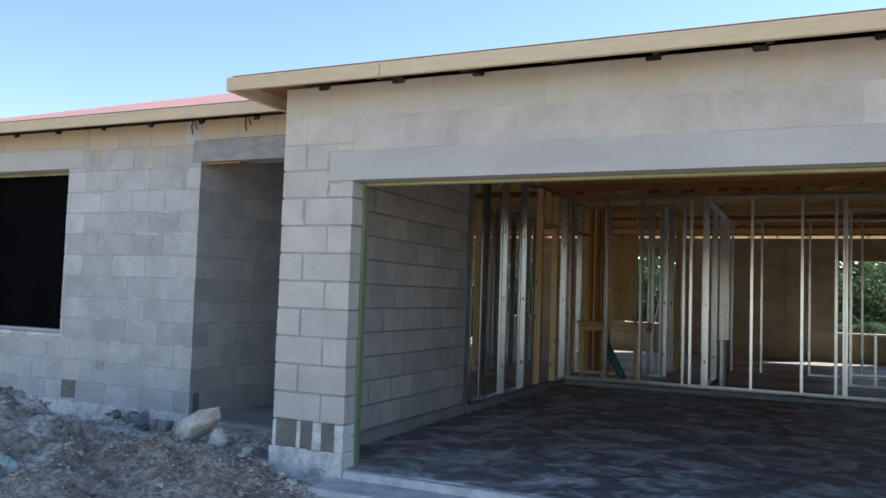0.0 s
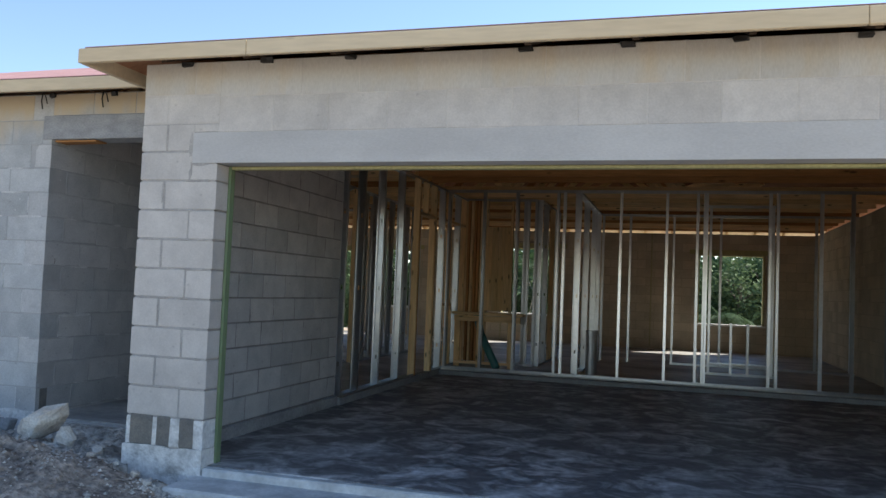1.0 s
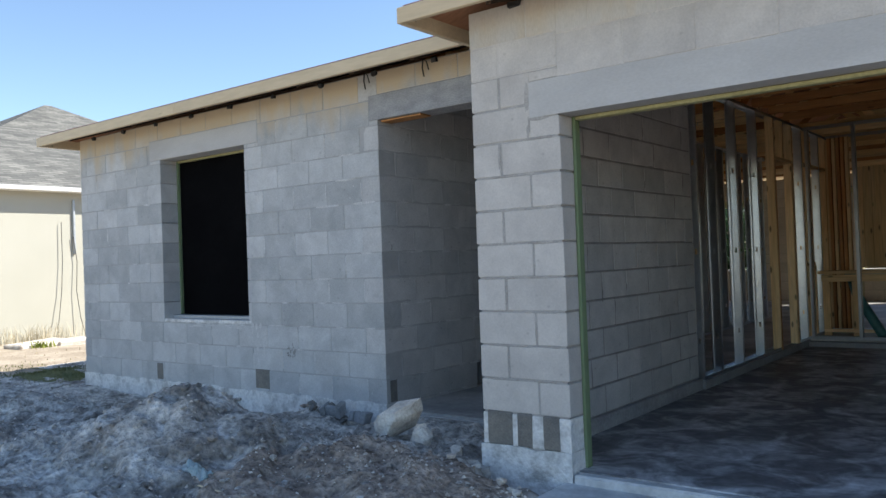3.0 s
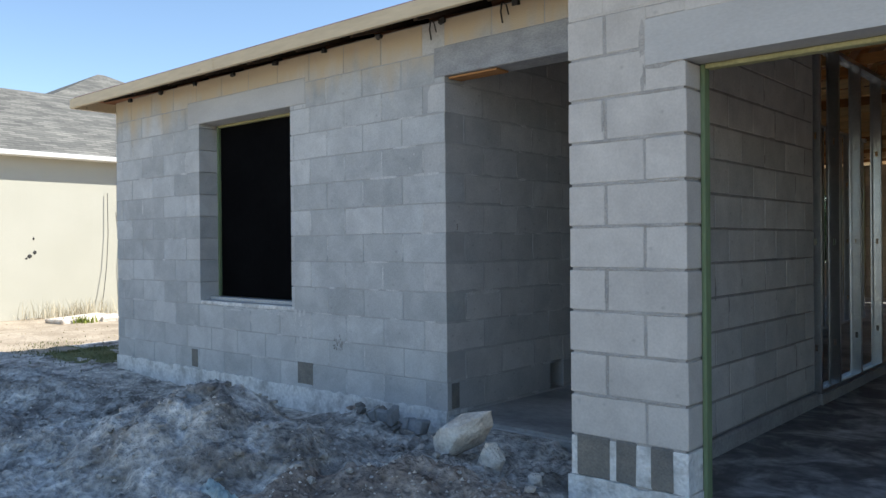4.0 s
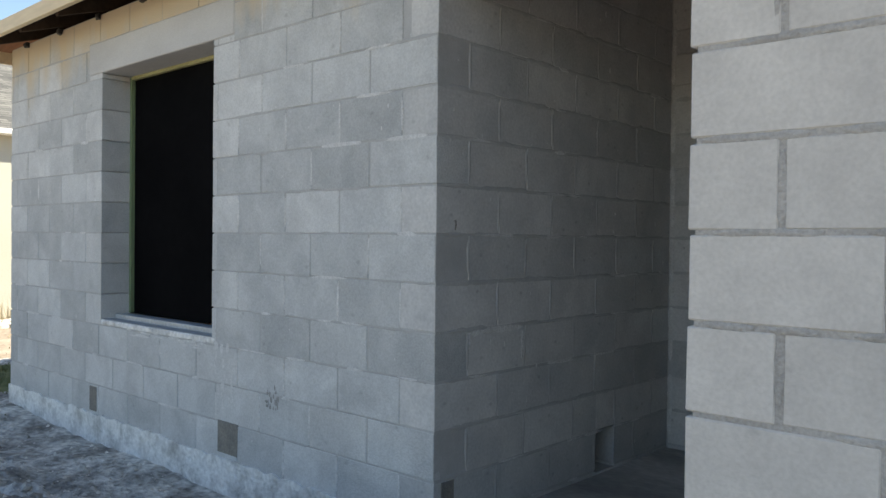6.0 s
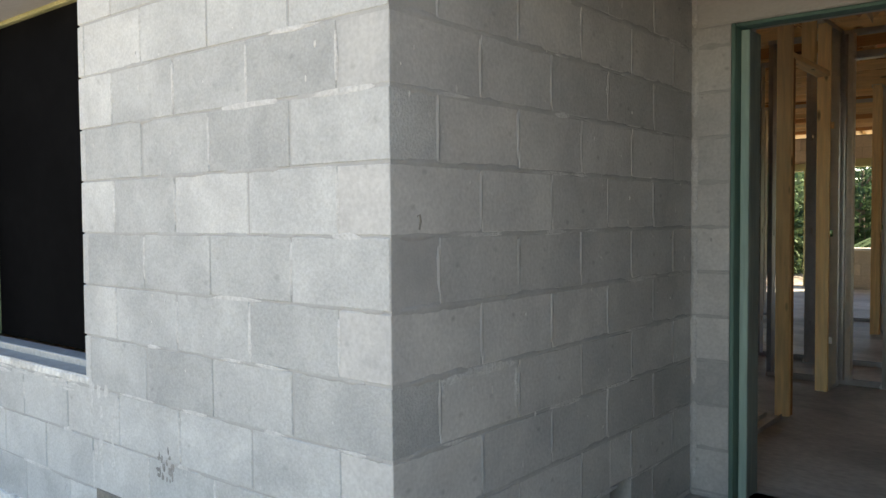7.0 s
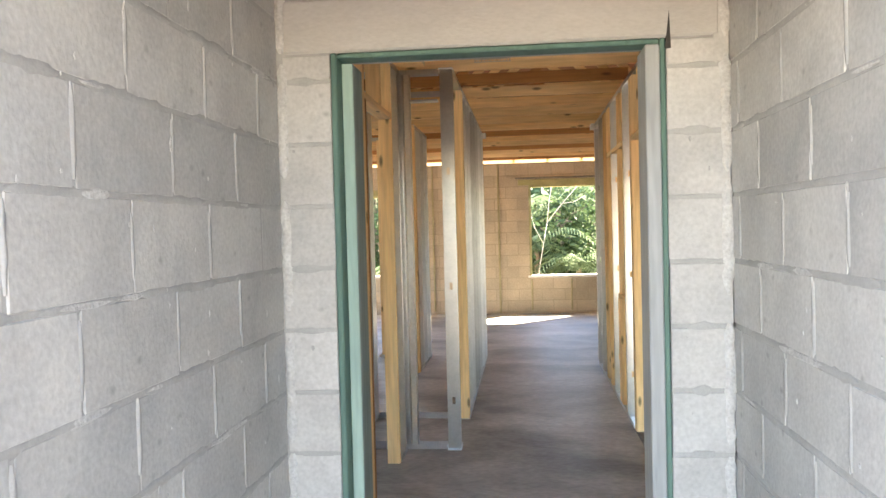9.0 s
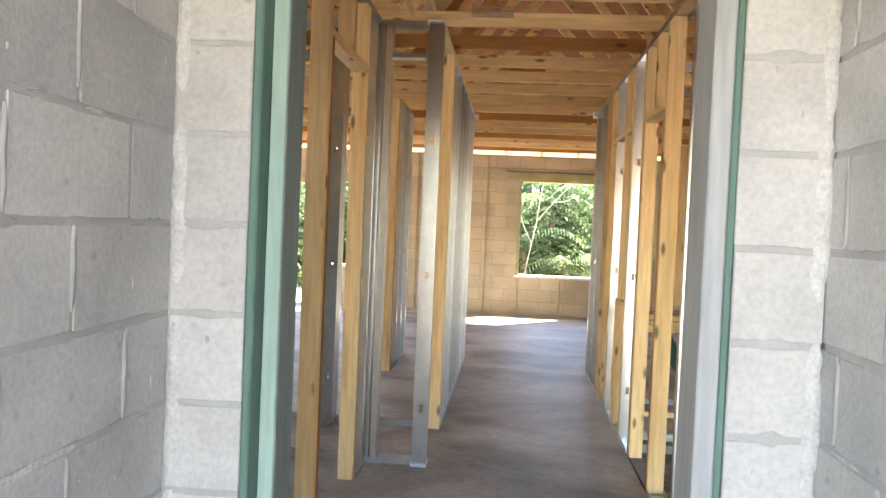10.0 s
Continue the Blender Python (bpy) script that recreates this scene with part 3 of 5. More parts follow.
zt = MAIN_EAVE[4] + 0.004
for x0, x1 in ((MAIN_EAVE[0] - 0.03, -7.2), (-7.197, XR - OVER + 0.01)):
    fascia_board((x0, x1, MAIN_EAVE[2] - 0.035, MAIN_EAVE[2] + 0.002, zt - FH, zt))
fascia_board((MAIN_EAVE[0] - 0.034, MAIN_EAVE[0] + 0.004, MAIN_EAVE[2] + 0.004, Y_REAR + OVER, zt - FH, zt))
zt = GAR_EAVE[4] + 0.004
for x0, x1 in ((GAR_EAVE[0] - 0.03, -2.55), (-2.547, 1.02), (1.023, GAR_EAVE[1])):
    fascia_board((x0, x1, GAR_EAVE[2] - 0.035, GAR_EAVE[2] + 0.002, zt - FH, zt))
fascia_board((GAR_EAVE[0] - 0.034, GAR_EAVE[0] + 0.004, GAR_EAVE[2] + 0.004, 5.4, zt - FH, zt))
fascia_board((X_EAST + OVER - 0.004, X_EAST + OVER + 0.034, GAR_EAVE[2] + 0.004, Y_REAR + OVER, zt - FH, zt))
# rafter tails under the eaves; front ones have the shade in their colour
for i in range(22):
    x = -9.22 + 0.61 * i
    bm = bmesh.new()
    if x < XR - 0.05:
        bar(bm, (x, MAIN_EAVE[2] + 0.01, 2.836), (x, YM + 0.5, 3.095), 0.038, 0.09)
        part("rafter_tail", bm, EAVE_SHADE, roof, "rafter tail darkened with the eave's shade")
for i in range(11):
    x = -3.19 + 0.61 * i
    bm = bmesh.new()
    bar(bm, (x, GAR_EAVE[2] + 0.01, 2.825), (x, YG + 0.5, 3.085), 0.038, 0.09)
    part("rafter_tail", bm, EAVE_SHADE, roof, "rafter tail darkened with the eave's shade")
for i in range(20):
    bm = bmesh.new()
    x = -9.2 + 0.61 * i
    bar(bm, (x, Y_REAR + 0.27, 2.85), (x, Y_REAR - 0.7, 3.173), 0.038, 0.09)
    part("rafter_tail", bm, PINE["y"], roof)

# boarding added under the overhang of the decks, its dark colour standing for shade
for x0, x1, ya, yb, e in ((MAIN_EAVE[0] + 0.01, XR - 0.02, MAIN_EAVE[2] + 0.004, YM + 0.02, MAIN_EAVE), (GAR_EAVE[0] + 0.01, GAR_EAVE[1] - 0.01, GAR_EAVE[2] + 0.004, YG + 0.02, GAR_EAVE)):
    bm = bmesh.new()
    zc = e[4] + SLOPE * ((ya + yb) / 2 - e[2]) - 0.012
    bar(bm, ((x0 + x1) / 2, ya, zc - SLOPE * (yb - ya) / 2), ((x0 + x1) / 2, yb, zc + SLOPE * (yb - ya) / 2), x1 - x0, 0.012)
    part("added_eave_board", bm, EAVE_SHADE, roof, "dark boarding added for the shade under the eave")

# boarding added under the rear overhang, pale so the gap looks brightly lit
bm = bmesh.new()
ya, yb = MAIN_EAVE[3] - 0.01, Y_REAR - 0.30
bar(bm, ((X_WEST + X_EAST) / 2, ya, MAIN_EAVE[4] - 0.009), ((X_WEST + X_EAST) / 2, yb, MAIN_EAVE[4] - 0.009 + SLOPE * (ya - yb)), X_EAST - X_WEST, 0.012)
part("added_eave_board", bm, EAVE_PINE_LIT, roof, "boarding added under the rear eave, paled to look brightly lit")

# wall straps hanging from the rafter tails
bm = bmesh.new()
for x in (-5.04, -4.435):
    tube(bm, [(x, YM - 0.03, 2.86), (x - 0.005, YM - 0.035, 2.80), (x + 0.005, YM - 0.03, 2.73)], 0.006, 5)
    tube(bm, [(x + 0.01, YM - 0.03, 2.86), (x + 0.05, YM - 0.05, 2.83), (x + 0.06, YM - 0.04, 2.77)], 0.005, 5)
part("strap", bm, SOOT, roof, "dangling dark metal straps")
for i in range(9):
    x = -9.22 + 0.61 * i
    bm = bmesh.new()
    soft_box(bm, x - 0.022, x + 0.028, YM - 0.03, YM - 0.003, 2.828, 2.862, 0.004, None, 0.006, random.Random(i))
    part("hanger", bm, SOOT, roof, "dark metal truss hanger")
for x in (-3.187, -2.572, -1.968, -0.815, -0.205, 0.425, 1.066):
    bm = bmesh.new()
    soft_box(bm, x - 0.04, x + 0.045, YG - 0.03, YG - 0.002, 2.826, 2.858, 0.004, None, 0.008, random.Random(int(x * 100)))
    part("hanger", bm, SOOT, roof, "dark metal truss hanger")

# ---- ceiling trusses ----
rng_truss = random.Random(17)


def truss_x(y, x0, x1, name="roof_truss", label="rough-sawn pine roof truss over the rooms", group="roof trusses", pale_share=0.8):
    t = tagged(empty(name, (x0, y, TOP)), label, "truss", group)
    def add(nm, p, q, h=0.089):
        bm = bmesh.new()
        o = Vector((x0, y, TOP))
        bar(bm, Vector(p) - o, Vector(q) - o, 0.038, h)
        part(nm, bm, PINE["x"] if rng_truss.random() < pale_share else RED_PINE["x"], t)
    zc = TOP + 0.045
    add("bottom_chord", (x0 + 0.02, y, zc), (x1 - 0.02, y, zc))
    n = max(2, int((x1 - x0) / 1.3))
    for i in range(n):
        a, b = x0 + 0.2 + (x1 - x0 - 0.4) * i / n, x0 + 0.2 + (x1 - x0 - 0.4) * (i + 1) / n
        za, zb = roof_z(a, y) - 0.13, roof_z(b, y) - 0.13
        if min(za, zb) > zc + 0.1:
            add("top_chord", (a, y, za), (b, y, zb))
            if i % 2:
                add("web", (a, y + 0.001, zc), (b, y + 0.001, zb))
            else:
                add("web", (a, y + 0.001, za), (b, y + 0.001, zc))


y = 8.19
while y < Y_REAR - 0.9:
    truss_x(y, X_WEST + TH, (-3.31 if y < 11.4 else X_EAST - TH))
    y += 0.61
y = 5.30
while y < 11.3:
    truss_x(y, -3.29, X_EAST - TH, "garage_truss", "rough-sawn reddish pine truss over the garage", "garage trusses", 0.1)
    y += 0.61

# ---- openings' timber ----
window_1 = tagged(empty("window_1", (0, 0, 0)), "front window opening with grey frame, closed by black sheeting", "window", kind="structure")
one_box("window_sill", ALU, window_1, (WIN[0] + 0.002, WIN[1] - 0.002, YM + 0.095, YM + 0.188, WIN[2] - 0.004, WIN[2] + 0.03), "grey metal sill", 0.004)
one_box("frame_side", BUCK_MOSS, window_1, (WIN[0], WIN[0] + 0.022, YM + 0.19, YM + 0.235, WIN[2] + 0.03, WIN[3]), "thin green wooden strip")
one_box("frame_side", BUCK_MOSS, window_1, (WIN[1] - 0.022, WIN[1], YM + 0.19, YM + 0.235, WIN[2] + 0.03, WIN[3]), "thin green wooden strip")
one_box("frame_head", BUCK_LIME, window_1, (WIN[0] + 0.022, WIN[1] - 0.022, YM + 0.19, YM + 0.235, WIN[3] - 0.022, WIN[3]), "thin yellow-green wooden strip")
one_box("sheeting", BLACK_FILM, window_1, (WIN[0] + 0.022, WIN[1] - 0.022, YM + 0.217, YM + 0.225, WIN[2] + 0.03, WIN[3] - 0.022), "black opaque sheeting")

garage_frame = tagged(empty("garage_door_frame", (0, 0, 0)), "treated wooden lining of the garage door opening", "door frame", kind="structure")
one_box("jamb", BUCK_MOSS, garage_frame, (XP + 0.001, XP + 0.022, YG + 0.145, YG + 0.205, G - 0.09, 2.152), "mossy green treated jamb")
one_box("jamb", BUCK_MOSS, garage_frame, (1.92, 1.959, YG + 0.12, YG + TH, G, 2.152), "mossy green treated jamb")
one_box("head", BUCK_LIME, garage_frame, (XP + 0.025, 1.919, YG + 0.145, YG + TH, 2.130, 2.152), "yellow-green treated head board")

door_1 = tagged(empty("door_1", (0, 0, 0)), "open front doorway lined with green treated timber", "doorway", kind="structure")
one_box("buck_side", BUCK_GREEN, door_1, (DOOR[0] + 0.002, DOOR[0] + 0.022, YB - 0.006, YB + 0.185, F, DOOR[3] - 0.002), "dark green treated board")
one_box("jamb", BUCK_SIDE, door_1, (DOOR[0] + 0.023, DOOR[0] + 0.061, YB + 0.07, YB + 0.215, F, DOOR[3] - 0.022), "grey-green treated jamb")
one_box("jamb_edge", BUCK_PALE, door_1, (DOOR[0] + 0.024, DOOR[0] + 0.060, YB + 0.062, YB + 0.069, F, DOOR[3] - 0.024), "pale green edge board", 0.002)
one_box("buck_side", BUCK_GREEN, door_1, (DOOR[1] - 0.020, DOOR[1] - 0.002, YB - 0.004, YB + 0.185, F, DOOR[3] - 0.002), "dark green treated board")
one_box("jamb", BUCK_GREY, door_1, (DOOR[1] - 0.066, DOOR[1] - 0.021, YB - 0.012, YB + 0.16, F, DOOR[3] - 0.022), "grey jamb board standing slightly loose")
one_box("head", BUCK_GREEN, door_1, (DOOR[0] + 0.023, DOOR[1] - 0.021, YB - 0.004, YB + 0.085, DOOR[3] - 0.020, DOOR[3] - 0.003), "dark green treated head board")

for i, (x0, x1, z0, z1) in enumerate(REAR_HOLES):
    w = tagged(empty("window_%d" % (i + 2)), "bare rear opening framed with lime-green treated timber", "window", kind="structure")
    yi = Y_REAR - TH
    one_box("frame_side", BUCK_LIME, w, (x0 - 0.002, x0 + 0.036, yi - 0.012, Y_REAR - 0.03, z0, z1), "treated side board")
    one_box("frame_side", BUCK_LIME, w, (x1 - 0.036, x1 + 0.002, yi - 0.012, Y_REAR - 0.03, z0, z1), "treated side board")
    one_box("frame_head", BUCK_LIME, w, (x0 - 0.19, x1 + 0.19, yi - 0.02, yi - 0.001, z1, z1 + 0.10), "treated head board")
    one_box("frame_head", BUCK_LIME, w, (x0 + 0.037, x1 - 0.037, yi - 0.01, Y_REAR - 0.03, z1 - 0.036, z1 - 0.001), "treated head board")
    if z0 > 0.5:
        one_box("window_sill", WHITE, w, (x0 - 0.04, x1 + 0.04, yi - 0.03, Y_REAR - 0.01, z0 - 0.03, z0 + 0.012), "bright concrete sill")
one_box("furring_strip", BUCK_STRAW, wall_rear, (-4.62, -4.585, Y_REAR - TH - 0.022, Y_REAR - TH - 0.001, F, TOP), "thin treated furring strip")
for x in (-4.05, -3.35, -5.8, -7.5, -0.5):
    one_box("furring_strip", BUCK_STRAW, wall_rear, (x, x + 0.03, Y_REAR - TH - 0.02, Y_REAR - TH - 0.001, F + 0.05, 0.78 if x in (-4.05, -3.35) else TOP), "thin treated furring strip")
one_box("furring_strip", PATCH_DARK, wall_rear, (-4.3, -2.55, Y_REAR - TH - 0.03, Y_REAR - TH - 0.001, 2.575, 2.60), "dark edge over the window head")

bm = bmesh.new()
v = [bm.verts.new(p) for p in ((DOOR[1] - 0.004, YB - 0.008, 2.29), (DOOR[1] + 0.014, YB - 0.008, 2.29), (DOOR[1] + 0.010, YB - 0.008, 2.405),
                               (DOOR[1] - 0.004, YB + 0.02, 2.29), (DOOR[1] + 0.014, YB + 0.02, 2.29), (DOOR[1] + 0.010, YB + 0.02, 2.405))]
for q in ((0, 1, 2), (3, 5, 4), (0, 3, 4, 1), (1, 4, 5, 2), (2, 5, 3, 0)):
    bm.faces.new([v[i] for i in q])
part("splinter", bm, SOOT, door_1, "dark wedge at the corner of the head board")

# a loose board under the entry lintel
bm = bmesh.new()
soft_box(bm, -4.93, -4.52, YM + 0.02, YM + 0.15, 2.459, 2.473, 0.003)
tagged(link_mesh("wood_board", bm, RED_PINE["x"]), "short pine board wedged under the entry lintel", "board")

# ---- stud framing ----
STUD_MESH = {}


def stud_mesh(h):
    if h not in STUD_MESH:
        bm = bmesh.new()
        t, d, fl = 0.0016, 0.046, 0.036
        zs = [0.0]
        for z in (0.32, 1.13, 1.94):
            if z + 0.1 < h:
                zs += [z, z + 0.05]
        zs.append(h)
        for i, (a, b) in enumerate(zip(zs, zs[1:])):
            if i % 2:
                box(bm, -d, -0.011, 0, t, a, b), box(bm, 0.011, d, 0, t, a, b)
            else:
                box(bm, -d, d, 0, t, a, b)
        for s in (-1, 1):
            x = s * d
            box(bm, min(x, x - s * t), max(x, x - s * t), t, fl, 0, h)
            box(bm, min(x, x - s * 0.009), max(x, x - s * 0.009), fl - t, fl, 0, h)
        bmesh.ops.recalc_face_normals(bm, faces=bm.faces)
        me = bpy.data.meshes.new("metal_stud")
        bm.to_mesh(me)
        bm.free()
        me.materials.append(STEEL)
        STUD_MESH[h] = me
    return STUD_MESH[h]


WOOD_MESH = {}


def wood_mesh(h, red, variant):
    key = (h, red, variant)
    if key not in WOOD_MESH:
        bm = bmesh.new()
        soft_box(bm, -0.0445, 0.0445, -0.019, 0.019, 0, h, 0.003, None, 0.003, random.Random(variant))
        bmesh.ops.recalc_face_normals(bm, faces=bm.faces)
        me = bpy.data.meshes.new("wood_stud")
        bm.to_mesh(me)
        bm.free()
        me.materials.append((RED_PINE if red else PINE)["z"])
        WOOD_MESH[key] = me
    return WOOD_MESH[key]


H = round(TOP - F, 3)


def framing(name, axis, v, u0, u1, studs, label, tracks=True, bottoms=None, z0=F, tops=None):
    """A stud wall along axis at v. studs: (u, kind, z0, z1); kind m or M for steel (M turned round), w for pine, r for red pine."""
    wall = tagged(empty(name, ((u0, v, z0) if axis == "x" else (v, u0, z0))), label, "stud wall", "stud walls")
    def place(ob, u, z):
        ob.parent = wall
        ob.location = (u - u0, 0, z - z0) if axis == "x" else (0, u - u0, z - z0)
        return ob
    for i, s in enumerate(studs):
        u, kind = s[0], s[1]
        a, b = s[2:] if len(s) > 2 else (z0, TOP)
        h = round(b - a, 3)
        if kind in "mM":
            ob = place(new("metal_stud", stud_mesh(h)), u, a)
            turn = (180 if kind == "M" else 0) + (90 if axis == "x" else 0)
        else:
            ob = place(new("wood_stud", wood_mesh(h, kind == "r", i % 3)), u, a)
            turn = 90 if axis == "x" else 0
        ob.rotation_euler = (0, 0, radians(turn))
    for spans, z, up in ((bottoms or [(u0, u1)], z0, 1), (tops or [(u0, u1)], TOP, -1)):
        if tracks:
            for a, b in spans:
                bm = bmesh.new()
                lo, hi = a - u0, b - u0
                zz = z - z0
                w, t = 0.0485, 0.0016
                for p in ((-w, w, zz, zz + up * t), (-w, -w + t, zz, zz + up * 0.032), (w - t, w, zz, zz + up * 0.032)):
                    z_a, z_b = min(p[2:]), max(p[2:])
                    if axis == "x":
                        box(bm, lo, hi, p[0], p[1], z_a, z_b)
                    else:
                        box(bm, p[0], p[1], lo, hi, z_a, z_b)
                part("track", bm, STEEL, wall, "galvanized steel track")
    return wall


def blocking(wall, p, q, w=0.089, h=0.038, material=None, name="blocking"):
    bm = bmesh.new()
    o = wall.location
    bar(bm, Vector(p) - o, Vector(q) - o, w, h)
    ax = max(range(3), key=lambda k: abs(q[k] - p[k]))
    part(name, bm, material or PINE["xyz"[ax]], wall)


# between hall and garage, then on along the hall
w = framing("stud_wall", "y", -3.305, 7.785, 14.05,
            [(7.83, "M"), (8.31, "M"), (8.94, "M"), (9.64, "M"), (10.28, "w"), (10.32, "r", F, 2.36), (11.0, "w", F, 2.36), (11.05, "w"),
             (10.66, "w", 2.40, TOP), (11.46, "m"), (11.52, "w"), (11.9, "w"), (12.0, "w", F, 1.10), (12.35, "m"), (12.75, "w"), (13.1, "w"), (13.5, "m"), (14.0, "M"), (14.03, "m")],
            "steel and pine stud wall between hall and garage", bottoms=[(7.785, 10.25), (11.08, 14.05)])
blocking(w, (-3.305, 10.30, 2.38), (-3.305, 11.03, 2.38))
blocking(w, (-3.305, 11.54, 1.12), (-3.305, 12.0, 1.12))
blocking(w, (-3.305, 11.54, 2.40), (-3.305, 12.75, 2.40))
one_box("hanger_plate", WHITE, w, (-0.09, 0.04, 6.15, 6.30, TOP - F - 0.06, TOP - F - 0.002), "white plate at the wall's end")
# along the hall's other side
w = framing("stud_wall", "y", -4.675, 10.47, 14.62,
            [(10.505, "m"), (11.42, "w"), (11.84, "M"), (12.25, "M"), (12.65, "M"), (13.06, "M"), (13.47, "M"), (13.88, "M"), (14.28, "M"), (14.58, "M")],
            "steel stud wall along the hall", bottoms=[(10.47, 10.59), (11.38, 14.62)])
one_box("hanger_plate", WHITE, w, (-0.04, 0.09, 3.98, 4.10, TOP - F - 0.06, TOP - F - 0.002), "white plate at the wall's end")
# closet front
w = framing("closet_wall", "x", 10.55, -5.56, -4.735, [(-5.52, "m"), (-5.04, "M"), (-4.99, "m"), (-4.94, "m")], "steel stud closet front beside the hall")
blocking(w, (-4.97, 10.55, 2.645), (-4.74, 10.55, 2.645), 0.09, 0.012, STEEL, "header_track")
# doorway with pine jambs
w = framing("door_framing", "y", -5.055, 9.15, 10.5, [(9.22, "w"), (9.27, "r", F, 2.47), (10.16, "w"), (9.75, "w", 2.51, TOP), (10.40, "m")],
            "pine door framing in the hall's stud wall", bottoms=[(10.19, 10.46)])
blocking(w, (-5.055, 9.25, 2.49), (-5.055, 10.13, 2.49))
framing("stud_wall", "y", -5.08, 7.70, 9.14, [(7.75, "m"), (8.15, "m"), (8.56, "m")], "steel stud wall beside the front doorway")
# closet back and rooms behind
framing("stud_wall", "x", 11.46, -7.2, -4.80, [(-7.1, "m"), (-6.7, "m"), (-6.3, "m"), (-5.9, "m"), (-5.40, "m")], "steel stud wall behind the closet", bottoms=[(-7.2, -5.3), (-5.2, -4.80)])
w = framing("stud_wall", "y", -5.355, 13.45, 14.6, [(13.50, "w"), (13.54, "r", F, 2.3), (13.85, "m"), (14.2, "m"), (14.55, "m")], "pine and steel stud wall of a back room", bottoms=[(13.6, 14.6)])
framing("stud_wall", "y", -5.44, 11.27, 11.41, [(11.31, "m"), (11.38, "M")], "short steel stud return behind the closet")
framing("stud_wall", "x", 14.6, -7.3, -5.35, [(-7.25, "m"), (-6.85, "m"), (-5.9, "w"), (-5.45, "m")], "stud wall of a back room", bottoms=[(-7.3, -6.8), (-5.95, -5.35)])
framing("stud_wall", "y", -7.25, 7.7, 14.5, [(7.9, "m"), (8.7, "m"), (9.5, "m"), (10.3, "m"), (11.1, "m"), (12.0, "w"), (12.9, "w"), (13.7, "m")], "steel stud wall of a side room")
# garage back wall
w = framing("stud_wall", "x", 11.60, -3.25, X_EAST - TH - 0.01,
            [(-3.20, "m"), (-2.66, "m"), (-2.20, "M"), (-1.56, "m"), (-1.50, "M"), (-0.66, "m"), (-0.03, "m"), (0.38, "m"), (0.44, "M"), (0.50, "m"), (1.32, "m"), (1.38, "M"), (1.96, "m"), (2.34, "m"), (2.75, "m")],
            "steel stud wall behind the garage")
# framing of rooms behind the garage
w = framing("plumbing_wall", "x", 12.75, -3.24, -2.08, [(-3.20 + 0.055 * k, "rwr"[k % 3]) for k in range(5)] + [(-2.90, "w"), (-2.48, "w"), (-2.38, "m"), (-2.29, "M"), (-2.20, "m"), (-2.11, "M")], "closely set pine and steel stud wall behind the garage")
for k in range(4):
    bm = bmesh.new()
    soft_box(bm, 0.345 + 0.104 * k, 0.447 + 0.104 * k, -0.066, -0.048, 0.86, 2.22, 0.003)
    part("sheathing_board", bm, PINE["z"], w)
w2 = framing("stud_wall", "y", -1.30, 11.66, 14.9, [(11.75, "M"), (12.9, "M"), (14.1, "M"), (14.85, "M")], "steel stud wall of the room behind the garage")
framing("stud_wall", "y", -2.05, 12.8, 14.9, [(12.85, "M"), (13.5, "M"), (14.2, "w"), (14.85, "M")], "stud wall of an inner room behind the garage")
framing("stud_wall", "x", 14.95, -1.25, X_EAST - TH - 0.01, [(-1.2, "m"), (-0.75, "M"), (0.05, "m"), (0.85, "m"), (1.65, "m"), (2.4, "m"), (2.95, "m")], "steel stud wall farther back", bottoms=[(0.0, 3.0)])
w = framing("door_framing", "x", 13.4, 0.55, 1.6, [(0.62, "m"), (1.55, "m"), (0.95, "m", F, 1.0), (1.2, "m", F, 1.0)], "steel framing of an inner opening")
blocking(w, (0.62, 13.4, 2.68), (1.55, 13.4, 2.68), 0.09, 0.03, STEEL, "header_track")
blocking(w, (0.62, 13.4, 0.36), (1.55, 13.4, 0.36), 0.09, 0.03, STEEL, "header_track")

# work bench frame and things behind the garage wall
bench = tagged(empty("wood_bench", (-2.75, 12.15, F)), "rough pine bench frame behind the stud wall", "bench")
for nm, dims in (("top", (-0.50, 0.62, -0.15, 0.15, 0.80, 0.84)), ("rail", (-0.46, 0.58, -0.12, -0.08, 0.70, 0.79)), ("leg", (-0.45, -0.36, -0.12, -0.08, 0, 0.70)),
                 ("leg", (-0.10, -0.01, -0.12, -0.08, 0, 0.70)), ("leg", (0.40, 0.49, -0.12, -0.08, 0, 0.70)), ("rail", (-0.44, 0.5, -0.16, -0.121, 0.05, 0.09))):
    one_box(nm, PINE["x" if nm != "leg" else "z"], bench, dims)
bm = bmesh.new()
tube(bm, [(-2.95, 12.45, F + 0.80), (-2.84, 12.3, F + 0.5), (-2.50, 11.95, F + 0.02)], 0.06, 10)
tagged(link_mesh("pipe", bm, PLASTIC, None, "", True), "teal plastic pipe leaning on the bench", "pipe")
bm = bmesh.new()
tube(bm, [(-1.08, 11.95, F), (-1.08, 11.95, F + 0.62)], 0.085, 14)
tube(bm, [(-1.08, 11.95, F + 0.60), (-1.08, 11.95, F + 0.66)], 0.092, 14)
tagged(link_mesh("duct", bm, STEEL), "upright galvanized duct stub on the slab", "duct")
bm = bmesh.new()
soft_box(bm, -1.36, -0.98, 11.80, 11.90, F + 0.86, F + 0.94, 0.01)
tagged(link_mesh("junction_bracket", bm, SOOT, w2), "dark bracket")
mesh_roll = tagged(empty("wire_mesh", (-4.35, 10.57, TOP + 0.05)), "piece of galvanized wire mesh lying over the truss", "wire mesh")
